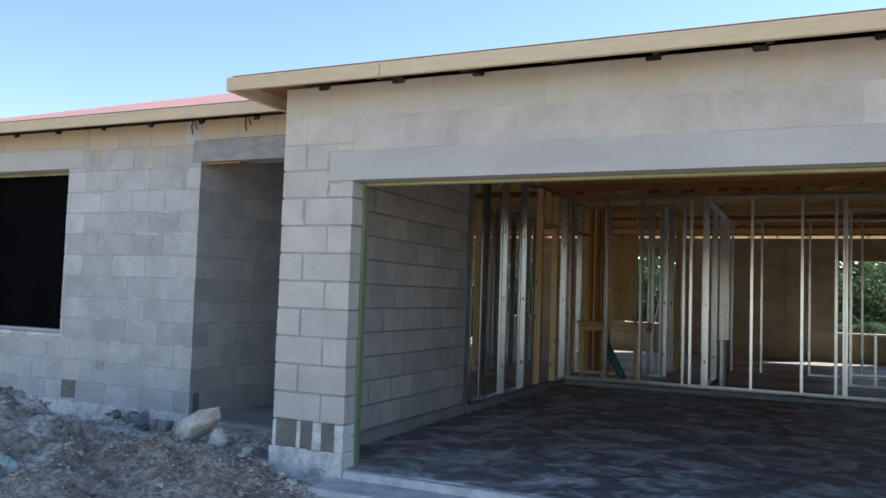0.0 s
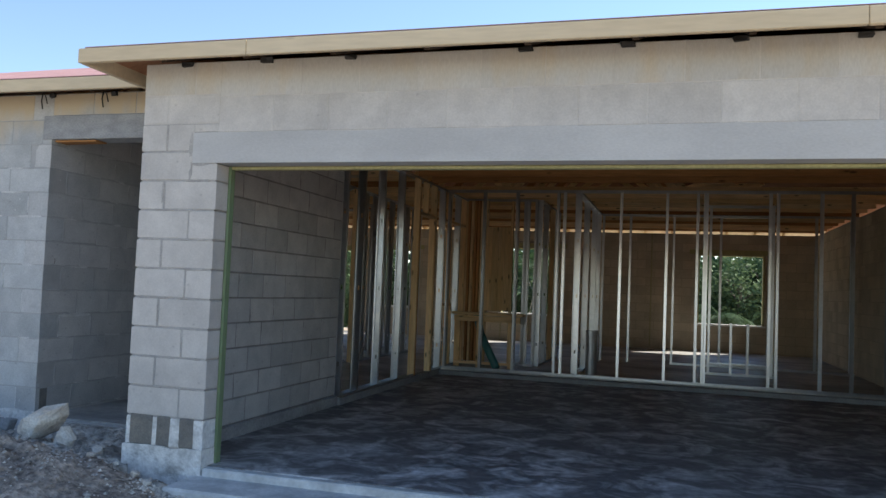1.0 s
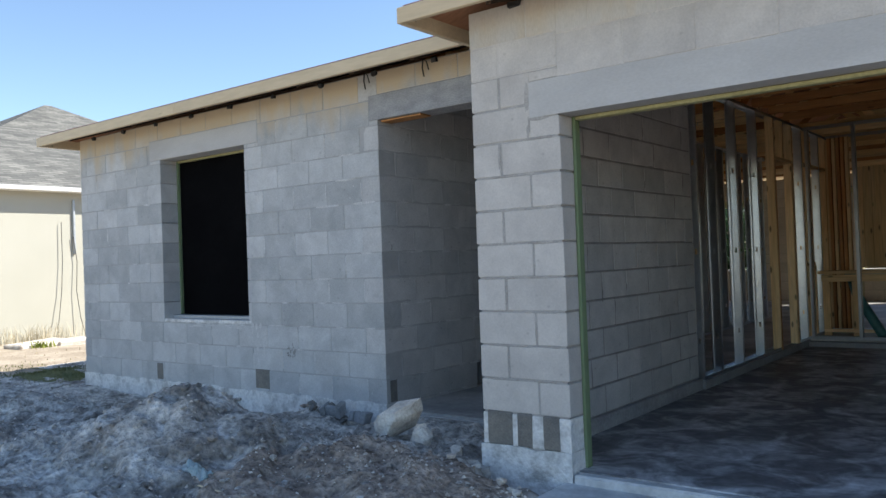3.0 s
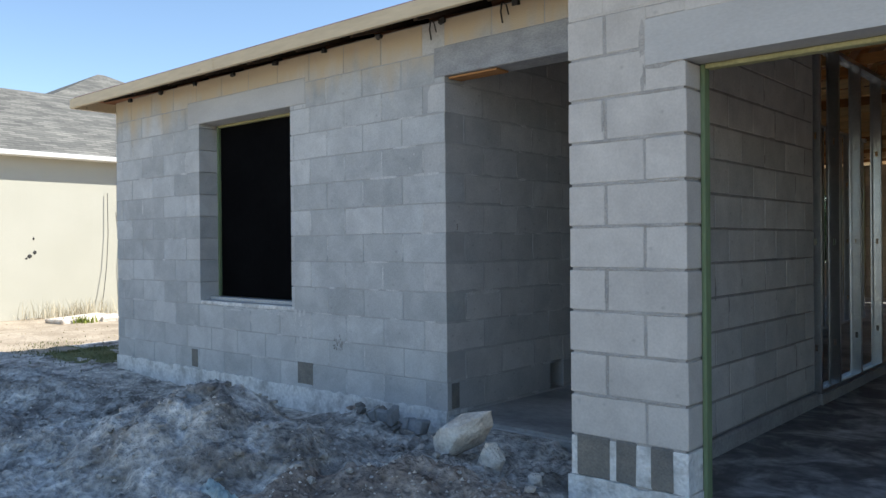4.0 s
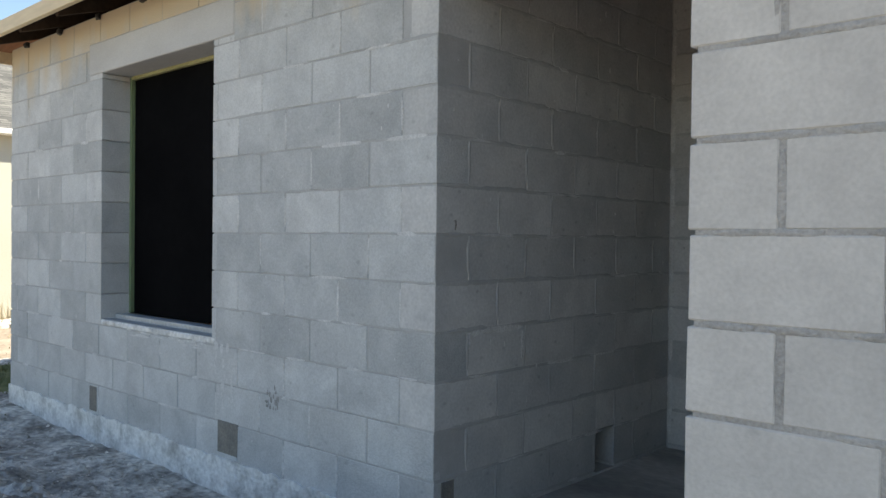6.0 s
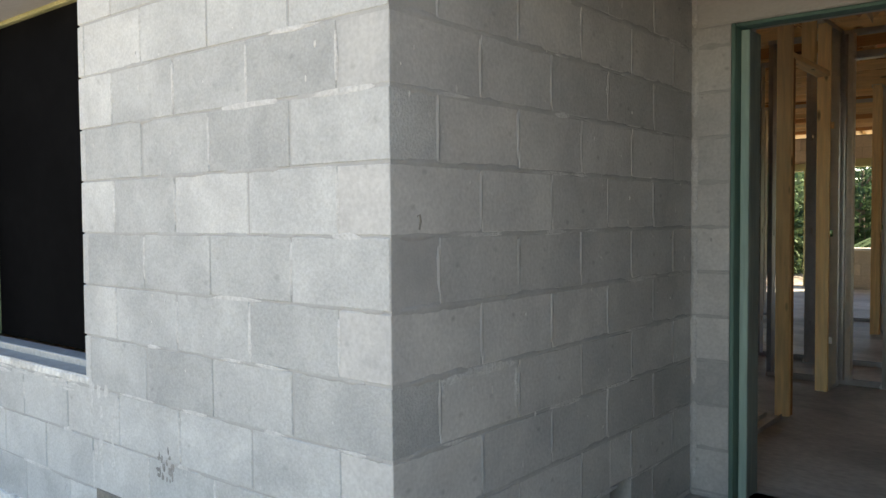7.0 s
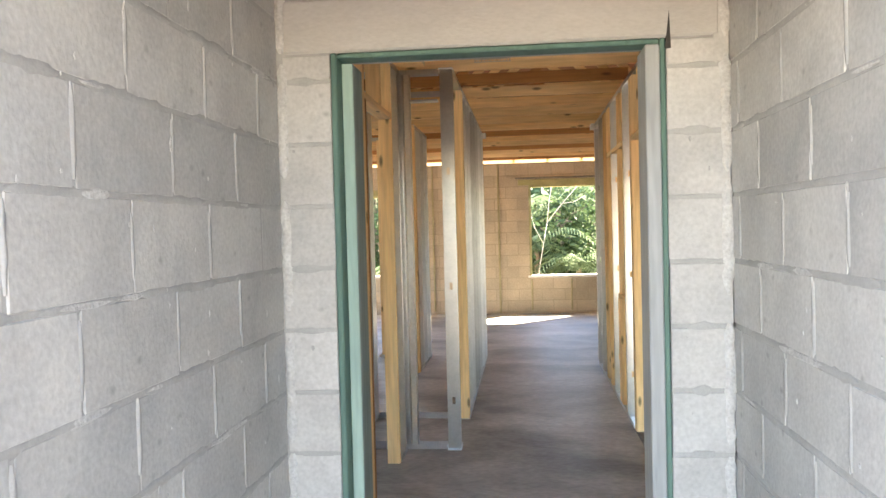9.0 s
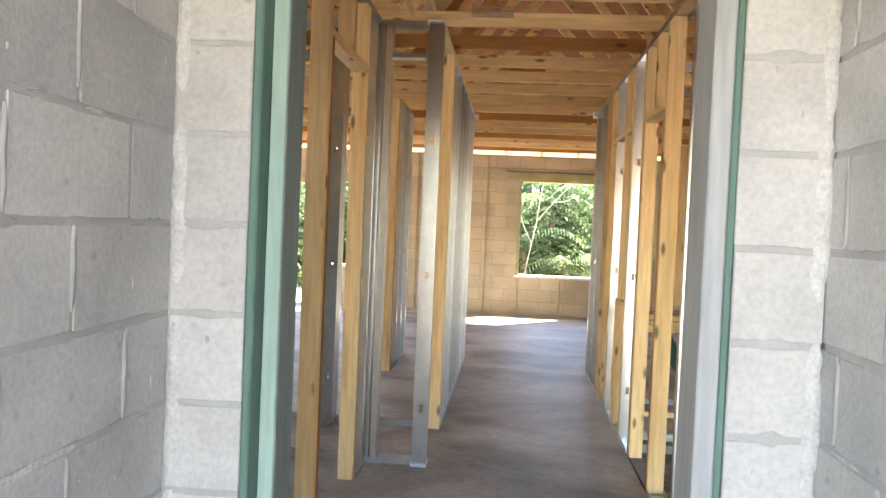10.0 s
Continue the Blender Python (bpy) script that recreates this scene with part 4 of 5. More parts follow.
for i in range(12):
    bm = bmesh.new()
    x = -0.12 + i * 0.022
    tube(bm, [(x, -0.03, -0.01), (x, -0.02, 0.05), (x, 0.03, 0.08)], 0.003, 4)
    part("wire", bm, STEEL, mesh_roll)
for z in (-0.01, 0.01, 0.03, 0.05):
    bm = bmesh.new()
    tube(bm, [(-0.125, -0.03 + 0.16 * (z + 0.01), z), (0.13, -0.03 + 0.16 * (z + 0.01), z)], 0.003, 4)
    part("wire", bm, STEEL, mesh_roll)
for k, (x, y) in enumerate(((-4.84, 10.66), (-4.70, 10.74))):
    bm = bmesh.new()
    bar(bm, (x, y, TOP + 0.03), (x - 0.25, y - 0.15, TOP + 0.65), 0.09, 0.03)
    tagged(link_mesh("brace_board", bm, FASCIA), "pale diagonal brace board between trusses", "board", "brace boards")

# ---- ground ----
def smooth(t):
    t = min(1.0, max(0.0, t))
    return t * t * (3 - 2 * t)


def bump_at(x, y, cx, cy, h, sx, sy):
    return h * math.exp(-((x - cx) / sx) ** 2 - ((y - cy) / sy) ** 2)


def heap(x, y, cx, cy, h, rx, ry):
    """A tipped heap of soil: a blunt cone with an uneven foot."""
    r = math.hypot((x - cx) / rx, (y - cy) / ry) + 0.14 * noise.noise((x * 2.1, y * 2.1, cx))
    return h * smooth(1.0 - r) if r < 1 else 0.0


def ground_z(x, y):
    near = math.exp(-((x + 5) / 9) ** 2 - ((y - 3) / 7) ** 2)
    z = 0.03 + 0.012 * noise.noise((x * 0.35, y * 0.35, 2)) + 0.05 * smooth((y - 3.6) / 1.6) * smooth((x + 9.5) / 3.5) * (1 if x < -2.95 else 0.0) + (0.05 * smooth((y - 4.75) / 0.5) if XL < x < XR else 0.0)
    if x < -2.6:
        z += heap(x, y, -5.40, 3.95, 0.36, 1.05, 0.95) + heap(x, y, -6.15, 4.0, 0.25, 1.15, 1.0) + heap(x, y, -7.3, 3.5, 0.12, 0.9, 0.7)
        z += heap(x, y, -4.15, 4.30, 0.15, 1.2, 0.70) + bump_at(x, y, -3.95, 3.9, 0.05, 0.7, 0.5)
        z += bump_at(x, y, -8.7, 4.3, 0.10, 1.2, 0.45) + bump_at(x, y, -9.9, 4.6, 0.05, 1.0, 0.7)
    if near > 0.05 and x < 2.5:
        lump = noise.noise((x * 1.9, y * 1.9, 0)) * 0.06 + noise.noise((x * 4.5, y * 4.5, 4)) * 0.042 + (0.22 - abs(noise.noise((x * 5.5, y * 5.5, 8)))) * 0.055 + (0.2 - abs(noise.noise((x * 11, y * 11, 3)))) * 0.042 + (0.2 - abs(noise.noise((x * 23, y * 23, 5)))) * 0.026
        z += lump * smooth((y - 1.9) / 0.8) * smooth((x + 11.0) / 0.8) * min(1, near * 1.6) * (0.35 + 1.0 * smooth((-3.0 - x) / 0.8))
    foot = smooth((y - 4.55) / 0.45) * smooth((-5.75 - x) / 0.6)
    z = z * (1 - foot) + foot * (0.035 + 0.03 * noise.noise((x * 1.3, y * 1.3, 6)) + 0.018 * noise.noise((x * 7, y * 7, 2)) + 0.04 * smooth((-8.6 - x) / 0.8))
    if x > -3.2:
        z -= 0.06 * smooth((x + 3.2) / 0.6)
    if X_WEST + 0.05 < x < X_EAST - 0.05 and y > YM + 0.05 or XR + 0.05 < x < X_EAST - 0.05 and y > 4.45:
        if y < Y_REAR - 0.05:
            z = min(z, -0.12)
    if XL - 0.02 < x < XR + 0.02 and YM - 0.3 < y < YB:
        z = min(z, 0.155) if y < YM + 0.02 else min(z, 0.10)
    return z


xs = np.concatenate([[-400, -200, -100, -60, -40], np.arange(-30, -11, 0.5), np.arange(-11, -2.4, 0.026), np.arange(-2.4, 4, 0.2), np.arange(4, 30, 1.0), [40, 60, 100, 200, 400]])
ys = np.concatenate([[-400, -200, -100, -50, -25], np.arange(-12, 1.8, 0.5), np.arange(1.8, 3.0, 0.05), np.arange(3.0, 5.5, 0.026), np.arange(5.5, 6.2, 0.05), np.arange(6.2, 32, 0.4), [36, 45, 60, 100, 200, 400]])
verts = [(float(x), float(y), ground_z(float(x), float(y))) for y in ys for x in xs]
nx = len(xs)
faces = [(j * nx + i, j * nx + i + 1, (j + 1) * nx + i + 1, (j + 1) * nx + i) for j in range(len(ys) - 1) for i in range(nx - 1)]
me = bpy.data.meshes.new("ground")
me.from_pydata(verts, [], faces)
me.materials.append(DIRT)
me.materials.append(GRASS)
me.materials.append(SAND)
me.materials.append(EARTH)
for p in me.polygons:
    c = p.center
    p.use_smooth = True
    if c.y > 24.0:
        p.material_index = 1
    elif c.y < 1.9 + 0.9 * noise.noise((c.x * 0.8, c.y * 0.8, 0)) + 0.3 * noise.noise((c.x * 3, c.y * 3, 0)) or c.x < -11.7 + 0.8 * noise.noise((c.x * 0.7, c.y * 0.7, 0)) or c.y > 19.5 or c.x > 2.2 + 1.2 * noise.noise((c.x * 0.8, c.y * 0.8, 5)):
        p.material_index = 2
    elif math.hypot((c.x + 10.9) / 1.3, (c.y - 5.75) / 0.55) + 0.6 * noise.noise((c.x * 2.2, c.y * 2.2, 9)) + 0.4 * noise.noise((c.x * 7, c.y * 7, 9)) < 0.66:
        p.material_index = 1
    elif math.hypot((c.x + 3.65) / 1.15, (c.y - 3.6) / 0.85) + 0.5 * noise.noise((c.x * 1.5, c.y * 1.5, 3)) + 0.25 * noise.noise((c.x * 6, c.y * 6, 3)) < 0.95:
        p.material_index = 3
tagged(new("ground", me), "bare grey-brown dirt of a building plot, heaped in mounds", "ground", kind="structure")

# entry floor inside the recess
bm = bmesh.new()
soft_box(bm, XL + 0.002, XR - 0.002, YM + 0.0, YB - 0.002, -0.2, 0.165, 0.01)
tagged(link_mesh("entry_floor", bm, SLAB), "bare concrete floor of the entry recess", "floor", kind="structure")


def stone(bm, at, size, rng, flat=0.7):
    """A broken stone: a faceted lump with uneven corners."""
    ret = bmesh.ops.create_icosphere(bm, subdivisions=1, radius=1.0)
    sx, sy, sz = size * rng.uniform(0.7, 1.3), size * rng.uniform(0.7, 1.2), size * flat * rng.uniform(0.6, 1.1)
    a = rng.uniform(0, math.tau)
    for v in ret["verts"]:
        k = rng.uniform(0.7, 1.15)
        x, y, z = v.co.x * sx * k, v.co.y * sy * k, v.co.z * sz * k
        v.co = (at[0] + x * math.cos(a) - y * math.sin(a), at[1] + x * math.sin(a) + y * math.cos(a), at[2] + z)


rng = random.Random(21)
gv, gf = [], []
for i in range(5200):
    x = rng.uniform(-10.5, -2.6)
    y = min(rng.uniform(2.2, 5.35), YM - 0.05)
    if x > -3.7 and y > 4.6:
        x, y = rng.uniform(-4.2, -2.7), rng.uniform(3.9, 4.66)
    if i >= 4200:
        x, y = rng.uniform(-3.15, 0.8), 4.36 - abs(rng.gauss(0, 0.12))
    s = 0.004 + 0.014 * rng.random() ** 3 + (0.006 * rng.random() if i >= 4200 else 0)
    z = ground_z(x, y) + s * 0.3
    b = len(gv)
    for k in range(5):
        a = math.tau * k / 5 + rng.uniform(-0.3, 0.3)
        gv.append((x + s * math.cos(a) * rng.uniform(0.7, 1.2), y + s * math.sin(a) * rng.uniform(0.7, 1.2), z + s * rng.uniform(-0.4, 0.2)))
    gv.append((x + s * rng.uniform(-0.3, 0.3), y, z + s * 0.8))
    gf += [(b + k, b + (k + 1) % 5, b + 5) for k in range(5)]
me = bpy.data.meshes.new("gravel")
me.from_pydata(gv, [], gf)
me.materials.append(STONE)
tagged(new("gravel", me), "scattered pale gravel on the dirt", "gravel", kind="stuff")


def rock(name, at, dims, seed, tilt, label):
    """A broken rock: the hull of a few scattered corners, worn and pitted."""
    rng = random.Random(seed)
    bm = bmesh.new()
    for _ in range(16):
        d = Vector((rng.gauss(0, 1), rng.gauss(0, 1), rng.gauss(0, 1))).normalized() * rng.uniform(0.75, 1.05)
        bm.verts.new(d)
    hull = bmesh.ops.convex_hull(bm, input=bm.verts[:])
    bmesh.ops.delete(bm, geom=[g for g in hull["geom_interior"] if isinstance(g, bmesh.types.BMVert)], context="VERTS")
    if max(dims) > 0.08:
        bmesh.ops.subdivide_edges(bm, edges=bm.edges[:], cuts=3, use_grid_fill=True)
    for v in bm.verts:
        p = v.co + v.co.normalized() * 0.05 * noise.noise(v.co * 2.7 + Vector((seed, 0, 0)))
        v.co = (p.x * dims[0], p.y * dims[1], p.z * dims[2])
    ob = link_mesh(name, bm, STONE)
    ob.matrix_world = pose(*at, *tilt)
    return tagged(ob, label, "rock", "rocks by the entry")


rock("rock", (-4.32, 4.84, 0.255), (0.26, 0.13, 0.14), 11, (10, -32, 20), "large pale limestone rock tilted on the dirt")
rock("rock", (-4.08, 4.78, 0.17), (0.09, 0.08, 0.12), 8, (0, 10, 50), "small pale limestone rock beside a larger one")
for i, (x, y, s) in enumerate(((-3.75, 4.75, 0.07), (-3.66, 4.55, 0.05), (-3.52, 4.62, 0.04), (-4.75, 4.95, 0.05), (-6.0, 4.45, 0.05), (-6.9, 4.4, 0.04), (-5.3, 4.6, 0.045), (-3.4, 4.5, 0.045), (-3.2, 4.42, 0.05), (-3.05, 4.33, 0.04))):
    rock("rock", (x, y, ground_z(x, y) + s * 0.3), (s, s * 0.8, s * 0.6), 30 + i, (0, 0, i * 40), "small grey stone lying on the dirt")

rng = random.Random(31)
bm = bmesh.new()
for i in range(1900):
    x, y = (rng.gauss(-5.7, 0.9), rng.gauss(3.9, 0.5)) if i < 900 else (rng.uniform(-10.3, -3.0), rng.uniform(3.0, 5.2))
    if x > -3.1 or y > 5.25 or (x > -3.7 and y > 4.55):
        continue
    s = 0.008 + 0.03 * rng.random() ** 5
    stone(bm, (x, y, ground_z(x, y) + s * 0.15), s, rng)
tagged(link_mesh("clods", bm, DIRT), "loose clods of dry soil on the heaps", "soil", kind="stuff")

def broken_block(at, turn, tilt, length, seed):
    """A broken half of a hollow block: a web between two thicker flanges, with ragged ends."""
    rng = random.Random(seed)
    bm = bmesh.new()
    h = length / 2
    soft_box(bm, -h, h, -0.03, 0.03, -0.036, 0.036, 0.006, None, 0.008, rng)
    soft_box(bm, -h - 0.012, -h + 0.03, -0.055, 0.05, -0.045, 0.045, 0.008, None, 0.012, rng)
    soft_box(bm, h - 0.035, h + 0.01, -0.045, 0.06, -0.042, 0.058, 0.008, None, 0.014, rng)
    ob = link_mesh("rubble", bm, CURB)
    ob.matrix_world = pose(at[0], at[1], ground_z(*at) + 0.045, tilt, 4, turn)
    tagged(ob, "broken piece of concrete block at the foot of the wall", "rubble", "rubble by the wall")


broken_block((-5.36, 5.22), 8, 14, 0.17, 2)
broken_block((-5.08, 5.25), -6, -10, 0.15, 4)
rng = random.Random(3)
for i in range(9):
    x, y = -5.72 + i * 0.055 + rng.uniform(-0.04, 0.04), 5.27 + rng.uniform(-0.07, 0.05)
    bm = bmesh.new()
    stone(bm, (0, 0, 0), 0.03 + 0.03 * rng.random(), rng)
    ob = link_mesh("clod", bm, PATCH_DARK if i % 3 else EARTH)
    ob.matrix_world = pose(x, y, ground_z(x, y) + 0.03 + (0.05 if i in (3, 5) else 0), rng.uniform(-12, 12), rng.uniform(-12, 12), rng.uniform(0, 180))
    tagged(ob, "dark lump of soil and mortar against the wall", "soil lump", "lumps by the wall")

bm = bmesh.new()
n = 16
grid = []
for i in range(n + 1):
    row = []
    for j in range(n + 1):
        x, y = -4.97 + 0.26 * i / n, 3.52 + 0.085 * j / n
        e = smooth(min(i, n - i) / 4) * smooth(min(j, n - j) / 4)
        row.append(bm.verts.new((x + 0.02 * noise.noise((i, j, 2)), y + 0.02 * noise.noise((i, j, 7)), ground_z(x, y) + 0.004 + e * (0.025 + 0.05 * noise.noise((x * 30, y * 30, 0))))))
    grid.append(row)
for i in range(n):
    for j in range(n):
        bm.faces.new([grid[i][j], grid[i + 1][j], grid[i + 1][j + 1], grid[i][j + 1]])
ret = bmesh.ops.solidify(bm, geom=bm.faces[:], thickness=0.004)
tagged(link_mesh("plastic_bag", bm, FILM, None, "", True), "crumpled pale blue plastic film on the dirt", "plastic film")
bm = bmesh.new()
pts = [(-4.66, 3.46), (-4.50, 3.50), (-4.33, 3.535)]
tube(bm, [(x, y, ground_z(x, y) + 0.012) for x, y in pts], 0.006, 6)
tagged(link_mesh("stick", bm, FASCIA), "thin pale stick lying on the dirt", "stick")


def blades(name, label, count, area, h, material, seed, lean=0.4, width=0.006):
    rng = random.Random(seed)
    v, f = [], []
    for _ in range(count):
        x, y = rng.gauss(area[0], area[2]), rng.gauss(area[1], area[3])
        if x > X_WEST - 0.05 and y > YM - 0.1:
            continue
        z, hh, a = ground_z(x, y) - 0.01, h * rng.uniform(0.4, 1.2), rng.uniform(0, math.tau)
        dx, dy = math.cos(a), math.sin(a)
        k = lean * rng.random() * hh
        b = len(v)
        w = width * rng.uniform(0.6, 1.4)
        v += [(x - dy * w, y + dx * w, z), (x + dy * w, y - dx * w, z), (x + dx * k * 0.4 + dy * w * 0.7, y + dy * k * 0.4 - dx * w * 0.7, z + hh * 0.6),
              (x + dx * k * 0.4 - dy * w * 0.7, y + dy * k * 0.4 + dx * w * 0.7, z + hh * 0.6), (x + dx * k, y + dy * k, z + hh)]
        f += [(b, b + 1, b + 2, b + 3), (b + 3, b + 2, b + 4)]
    me = bpy.data.meshes.new(name)
    me.from_pydata(v, [], f)
    me.materials.append(material)
    return tagged(new(name, me), label, "grass", kind="stuff")


blades("grass", "low green grass beside the house corner", 2400, (-11.0, 5.75, 0.75, 0.35), 0.03, GRASS, 2)
blades("grass", "dry weeds along the neighbouring wall", 300, (-16.25, 8.0, 0.12, 0.45), 0.34, DRY_STALK, 6, 0.8)
blades("weed", "yellow-green weed on the sunlit sand", 90, (-15.0, 7.5, 0.09, 0.10), 0.13, WEED, 7, 0.9, 0.012)
blades("grass", "sparse dry grass on the sunlit sand", 160, (-14.2, 7.2, 1.0, 1.2), 0.03, LEAF_DRY, 9, 0.9)

# pale slab of debris by the neighbour
for i, (x, y, a) in enumerate(((-15.3, 7.6, 10), (-15.2, 8.4, -8))):
    bm = bmesh.new()
    soft_box(bm, -0.25, 0.25, -0.5, 0.5, -0.05, 0.05, 0.02, None, 0.02, random.Random(i))
    ob = link_mesh("concrete_slab", bm, STONE)
    ob.matrix_world = pose(x, y, 0.10, 2, 3, a)
    tagged(ob, "pale broken slab lying on sunlit sand", "rubble", "slabs by the neighbour")

# ---- the neighbouring house ----
house = tagged(empty("house", (-16.6, 0, 0)), "cream stucco neighbouring house with grey shingle roof", "house")
bm = bmesh.new()
box(bm, -10.0, 0.0, -6, 16.0, -0.3, 3.0)
nb_wall = part("wall", bm, STUCCO, house, "plain cream stucco wall")


def nb_roof(x0, x1, y0, y1, z, slope):
    bm = bmesh.new()
    h = (x1 - x0) / 2
    v = [bm.verts.new(p) for p in ((x0, y0, z), (x1, y0, z), (x1, y1, z), (x0, y1, z), (x0 + h, y0 + h, z + slope * h), (x0 + h, y1 - h, z + slope * h))]
    for q in ((0, 1, 4), (1, 2, 5, 4), (2, 3, 5), (3, 0, 4, 5), (3, 2, 1, 0)):
        bm.faces.new([v[i] for i in q])
    return part("roof", bm, SHINGLE, house, "grey asphalt shingle roof")


nb_roof(-10.4, 0.3, -6.4, 16.4, 3.06, 0.385)
nb_roof(-13.1, -1.7, 6.4, 18.0, 3.3, 0.526)
bm = bmesh.new()
soft_box(bm, 0.24, 0.32, -6.4, 16.4, 2.985, 3.07, 0.01)
part("fascia", bm, WHITE, house, "white fascia and drip edge")
bm = bmesh.new()
box(bm, -0.0, 0.24, -6.4, 16.4, 2.99, 3.02)
part("soffit", bm, WHITE, house, "white soffit")
bm = bmesh.new()
soft_box(bm, 0.0, 0.05, 8.97, 9.02, 1.75, 2.85, 0.01)
part("conduit", bm, ALU, house, "grey electrical conduit")
for k, (y, w) in enumerate(((8.72, 0.10), (8.96, -0.07))):
    bm = bmesh.new()
    tube(bm, [(0.05, y, 2.4 - 0.3 * k), (0.06, y + 0.06 * k, 1.6), (0.07, y - w * 0.4, 1.0), (0.10, y - w * 1.2, 0.45), (0.16, y - w * 2.2, 0.06)], 0.007, 6)
    part("cable", bm, CABLE, house, "loose hanging dark cable")
for y, z, s in ((7.38, 1.27, 0.045), (7.29, 1.20, 0.05), (7.23, 1.16, 0.03), (7.36, 1.52, 0.028)):
    bm = bmesh.new()
    rng = random.Random(int(y * 100))
    stone(bm, (0.0, y, z), s, rng, 1.1)
    for v in bm.verts:
        v.co.x = max(-0.01, min(0.006, v.co.x))
    part("wall_hole", bm, SOOT, house, "rough dark hole in the stucco")

# ---- greenery behind the house ----
def leaves(bm_v, bm_f, centre, radius, count, size, rng, droop=0.3):
    for _ in range(count):
        d = Vector((rng.gauss(0, 1), rng.gauss(0, 1), rng.gauss(0, 1))).normalized() * radius * rng.random() ** 0.4
        p = Vector(centre) + Vector((d.x, d.y, d.z * 0.8))
        a = Vector((rng.gauss(0, 1), rng.gauss(0, 1), rng.gauss(0, 0.6) - droop)).normalized()
        s = a.orthogonal().normalized()
        s = (Matrix.Rotation(rng.uniform(0, math.tau), 3, a) @ s)
        l = size * rng.uniform(0.6, 1.4)
        b = len(bm_v)
        bm_v += [p, p + a * l * 0.5 + s * l * 0.22, p + a * l, p + a * l * 0.5 - s * l * 0.22]
        bm_f.append((b, b + 1, b + 2, b + 3))


def leaf_mesh(name, v, f, material, parent):
    me = bpy.data.meshes.new(name)
    me.from_pydata([tuple(p) for p in v], [], f)
    me.materials.append(material)
    ob = new(name, me)
    ob.parent = parent
    return ob


def tree(x, y, h, seed, material, label, low=False):
    rng = random.Random(seed)
    t = tagged(empty("tree", (x, y, 0)), label, "tree", "trees behind the house")
    bm = bmesh.new()
    trunk = [Vector((0.25 * noise.noise((seed, i, 0)), 0.25 * noise.noise((seed, i, 5)), h * i / 6)) for i in range(6)]
    tube(bm, trunk, 0.11, 8, 0.35)
    tips = [trunk[-1]]
    for i in range(9):
        p = trunk[1 + i % 4]
        a = rng.uniform(0, math.tau)
        q = p + Vector((math.cos(a), math.sin(a), rng.uniform(0.2, 0.9))) * h * rng.uniform(0.15, 0.32)
        tube(bm, [p, (p + q) / 2 + Vector((0, 0, 0.1)), q], 0.045, 5, 0.3)
        tips += [q, (p + q) / 2]
    part("trunk", bm, BARK, t)
    v, f = [], []
    for q in tips:
        for _ in range(3):
            c = q + Vector((rng.gauss(0, 0.35), rng.gauss(0, 0.35), rng.gauss(0, 0.3)))
            leaves(v, f, c, rng.uniform(0.3, 0.6), 42, 0.16, rng)
    if low:
        for _ in range(10):
            leaves(v, f, (rng.gauss(0, 0.6), rng.gauss(0, 0.4), rng.uniform(0.2, 1.4)), 0.45, 60, 0.2, rng)
    leaf_mesh("crown", v, f, material, t)


def palm(x, y, h, seed, material, label):
    rng = random.Random(seed)
    t = tagged(empty("palm", (x, y, 0)), label, "palm", "palms behind the house")
    bm = bmesh.new()
    tube(bm, [(0, 0, -0.05), (0.04, 0.02, h * 0.5), (0.02, 0.05, h)], 0.09, 8, 0.7)
    part("trunk", bm, BARK, t)
    for k in range(13):
        a, rise, ln = math.tau * k / 13 + rng.uniform(-0.2, 0.2), rng.uniform(0.2, 1.2), rng.uniform(0.9, 1.5)
        v, f = [], []
        d = Vector((math.cos(a), math.sin(a), 0))
        s = Vector((-d.y, d.x, 0))
        spine = [Vector((0, 0, h)) + d * ln * u + Vector((0, 0, ln * (rise * u - 1.1 * u * u))) for u in (i / 10 for i in range(11))]
        for i in range(1, 11):
            p, q = spine[i - 1], spine[i]
            v += [p - s * 0.012, p + s * 0.012, q]
            f.append((len(v) - 3, len(v) - 2, len(v) - 1))
            for sd in (-1, 1):
                for e in (0.0, 0.5):
                    o = p.lerp(q, e)
                    l = 0.42 * (1 - (i / 11) ** 2 * 0.6)
                    tip = o + s * sd * l + d * l * 0.5 - Vector((0, 0, l * 0.45))
                    b = len(v)
                    w = d * 0.02
                    v += [o - w, o + w, o.lerp(tip, 0.6) + w * 1.3, tip]
                    f.append((b, b + 1, b + 2, b + 3))
        leaf_mesh("frond", v, f, material, t)


rng = random.Random(77)
mats = [LEAF, LEAF_LIGHT, LEAF]
for i in range(16):
    x = -11.0 + i * 0.98 + rng.uniform(-0.3, 0.3)
    tree(x, rng.uniform(23.4, 27.5), rng.uniform(2.3, 3.2), 100 + i, mats[i % 3], ["tall leafy green tree behind the house", "light green leafy tree behind the house"][i % 2], True)
for i, (x, y, h) in enumerate(((-3.0, 22.6, 0.9), (-3.9, 23.2, 1.3), (-2.2, 23.3, 0.7), (-6.8, 23.0, 1.0), (1.2, 22.8, 0.9), (-3.4, 24.2, 2.2))):
    palm(x, y, h, 200 + i, [LEAF_LIGHT, LEAF, LEAF_LIGHT][i % 3] if i != 1 else LEAF_LIGHT, "low fan of green palm fronds behind the house")
sapling = tagged(empty("sapling", (-3.95, 22.25, 0)), "thin pale bare branches before the green trees", "sapling")
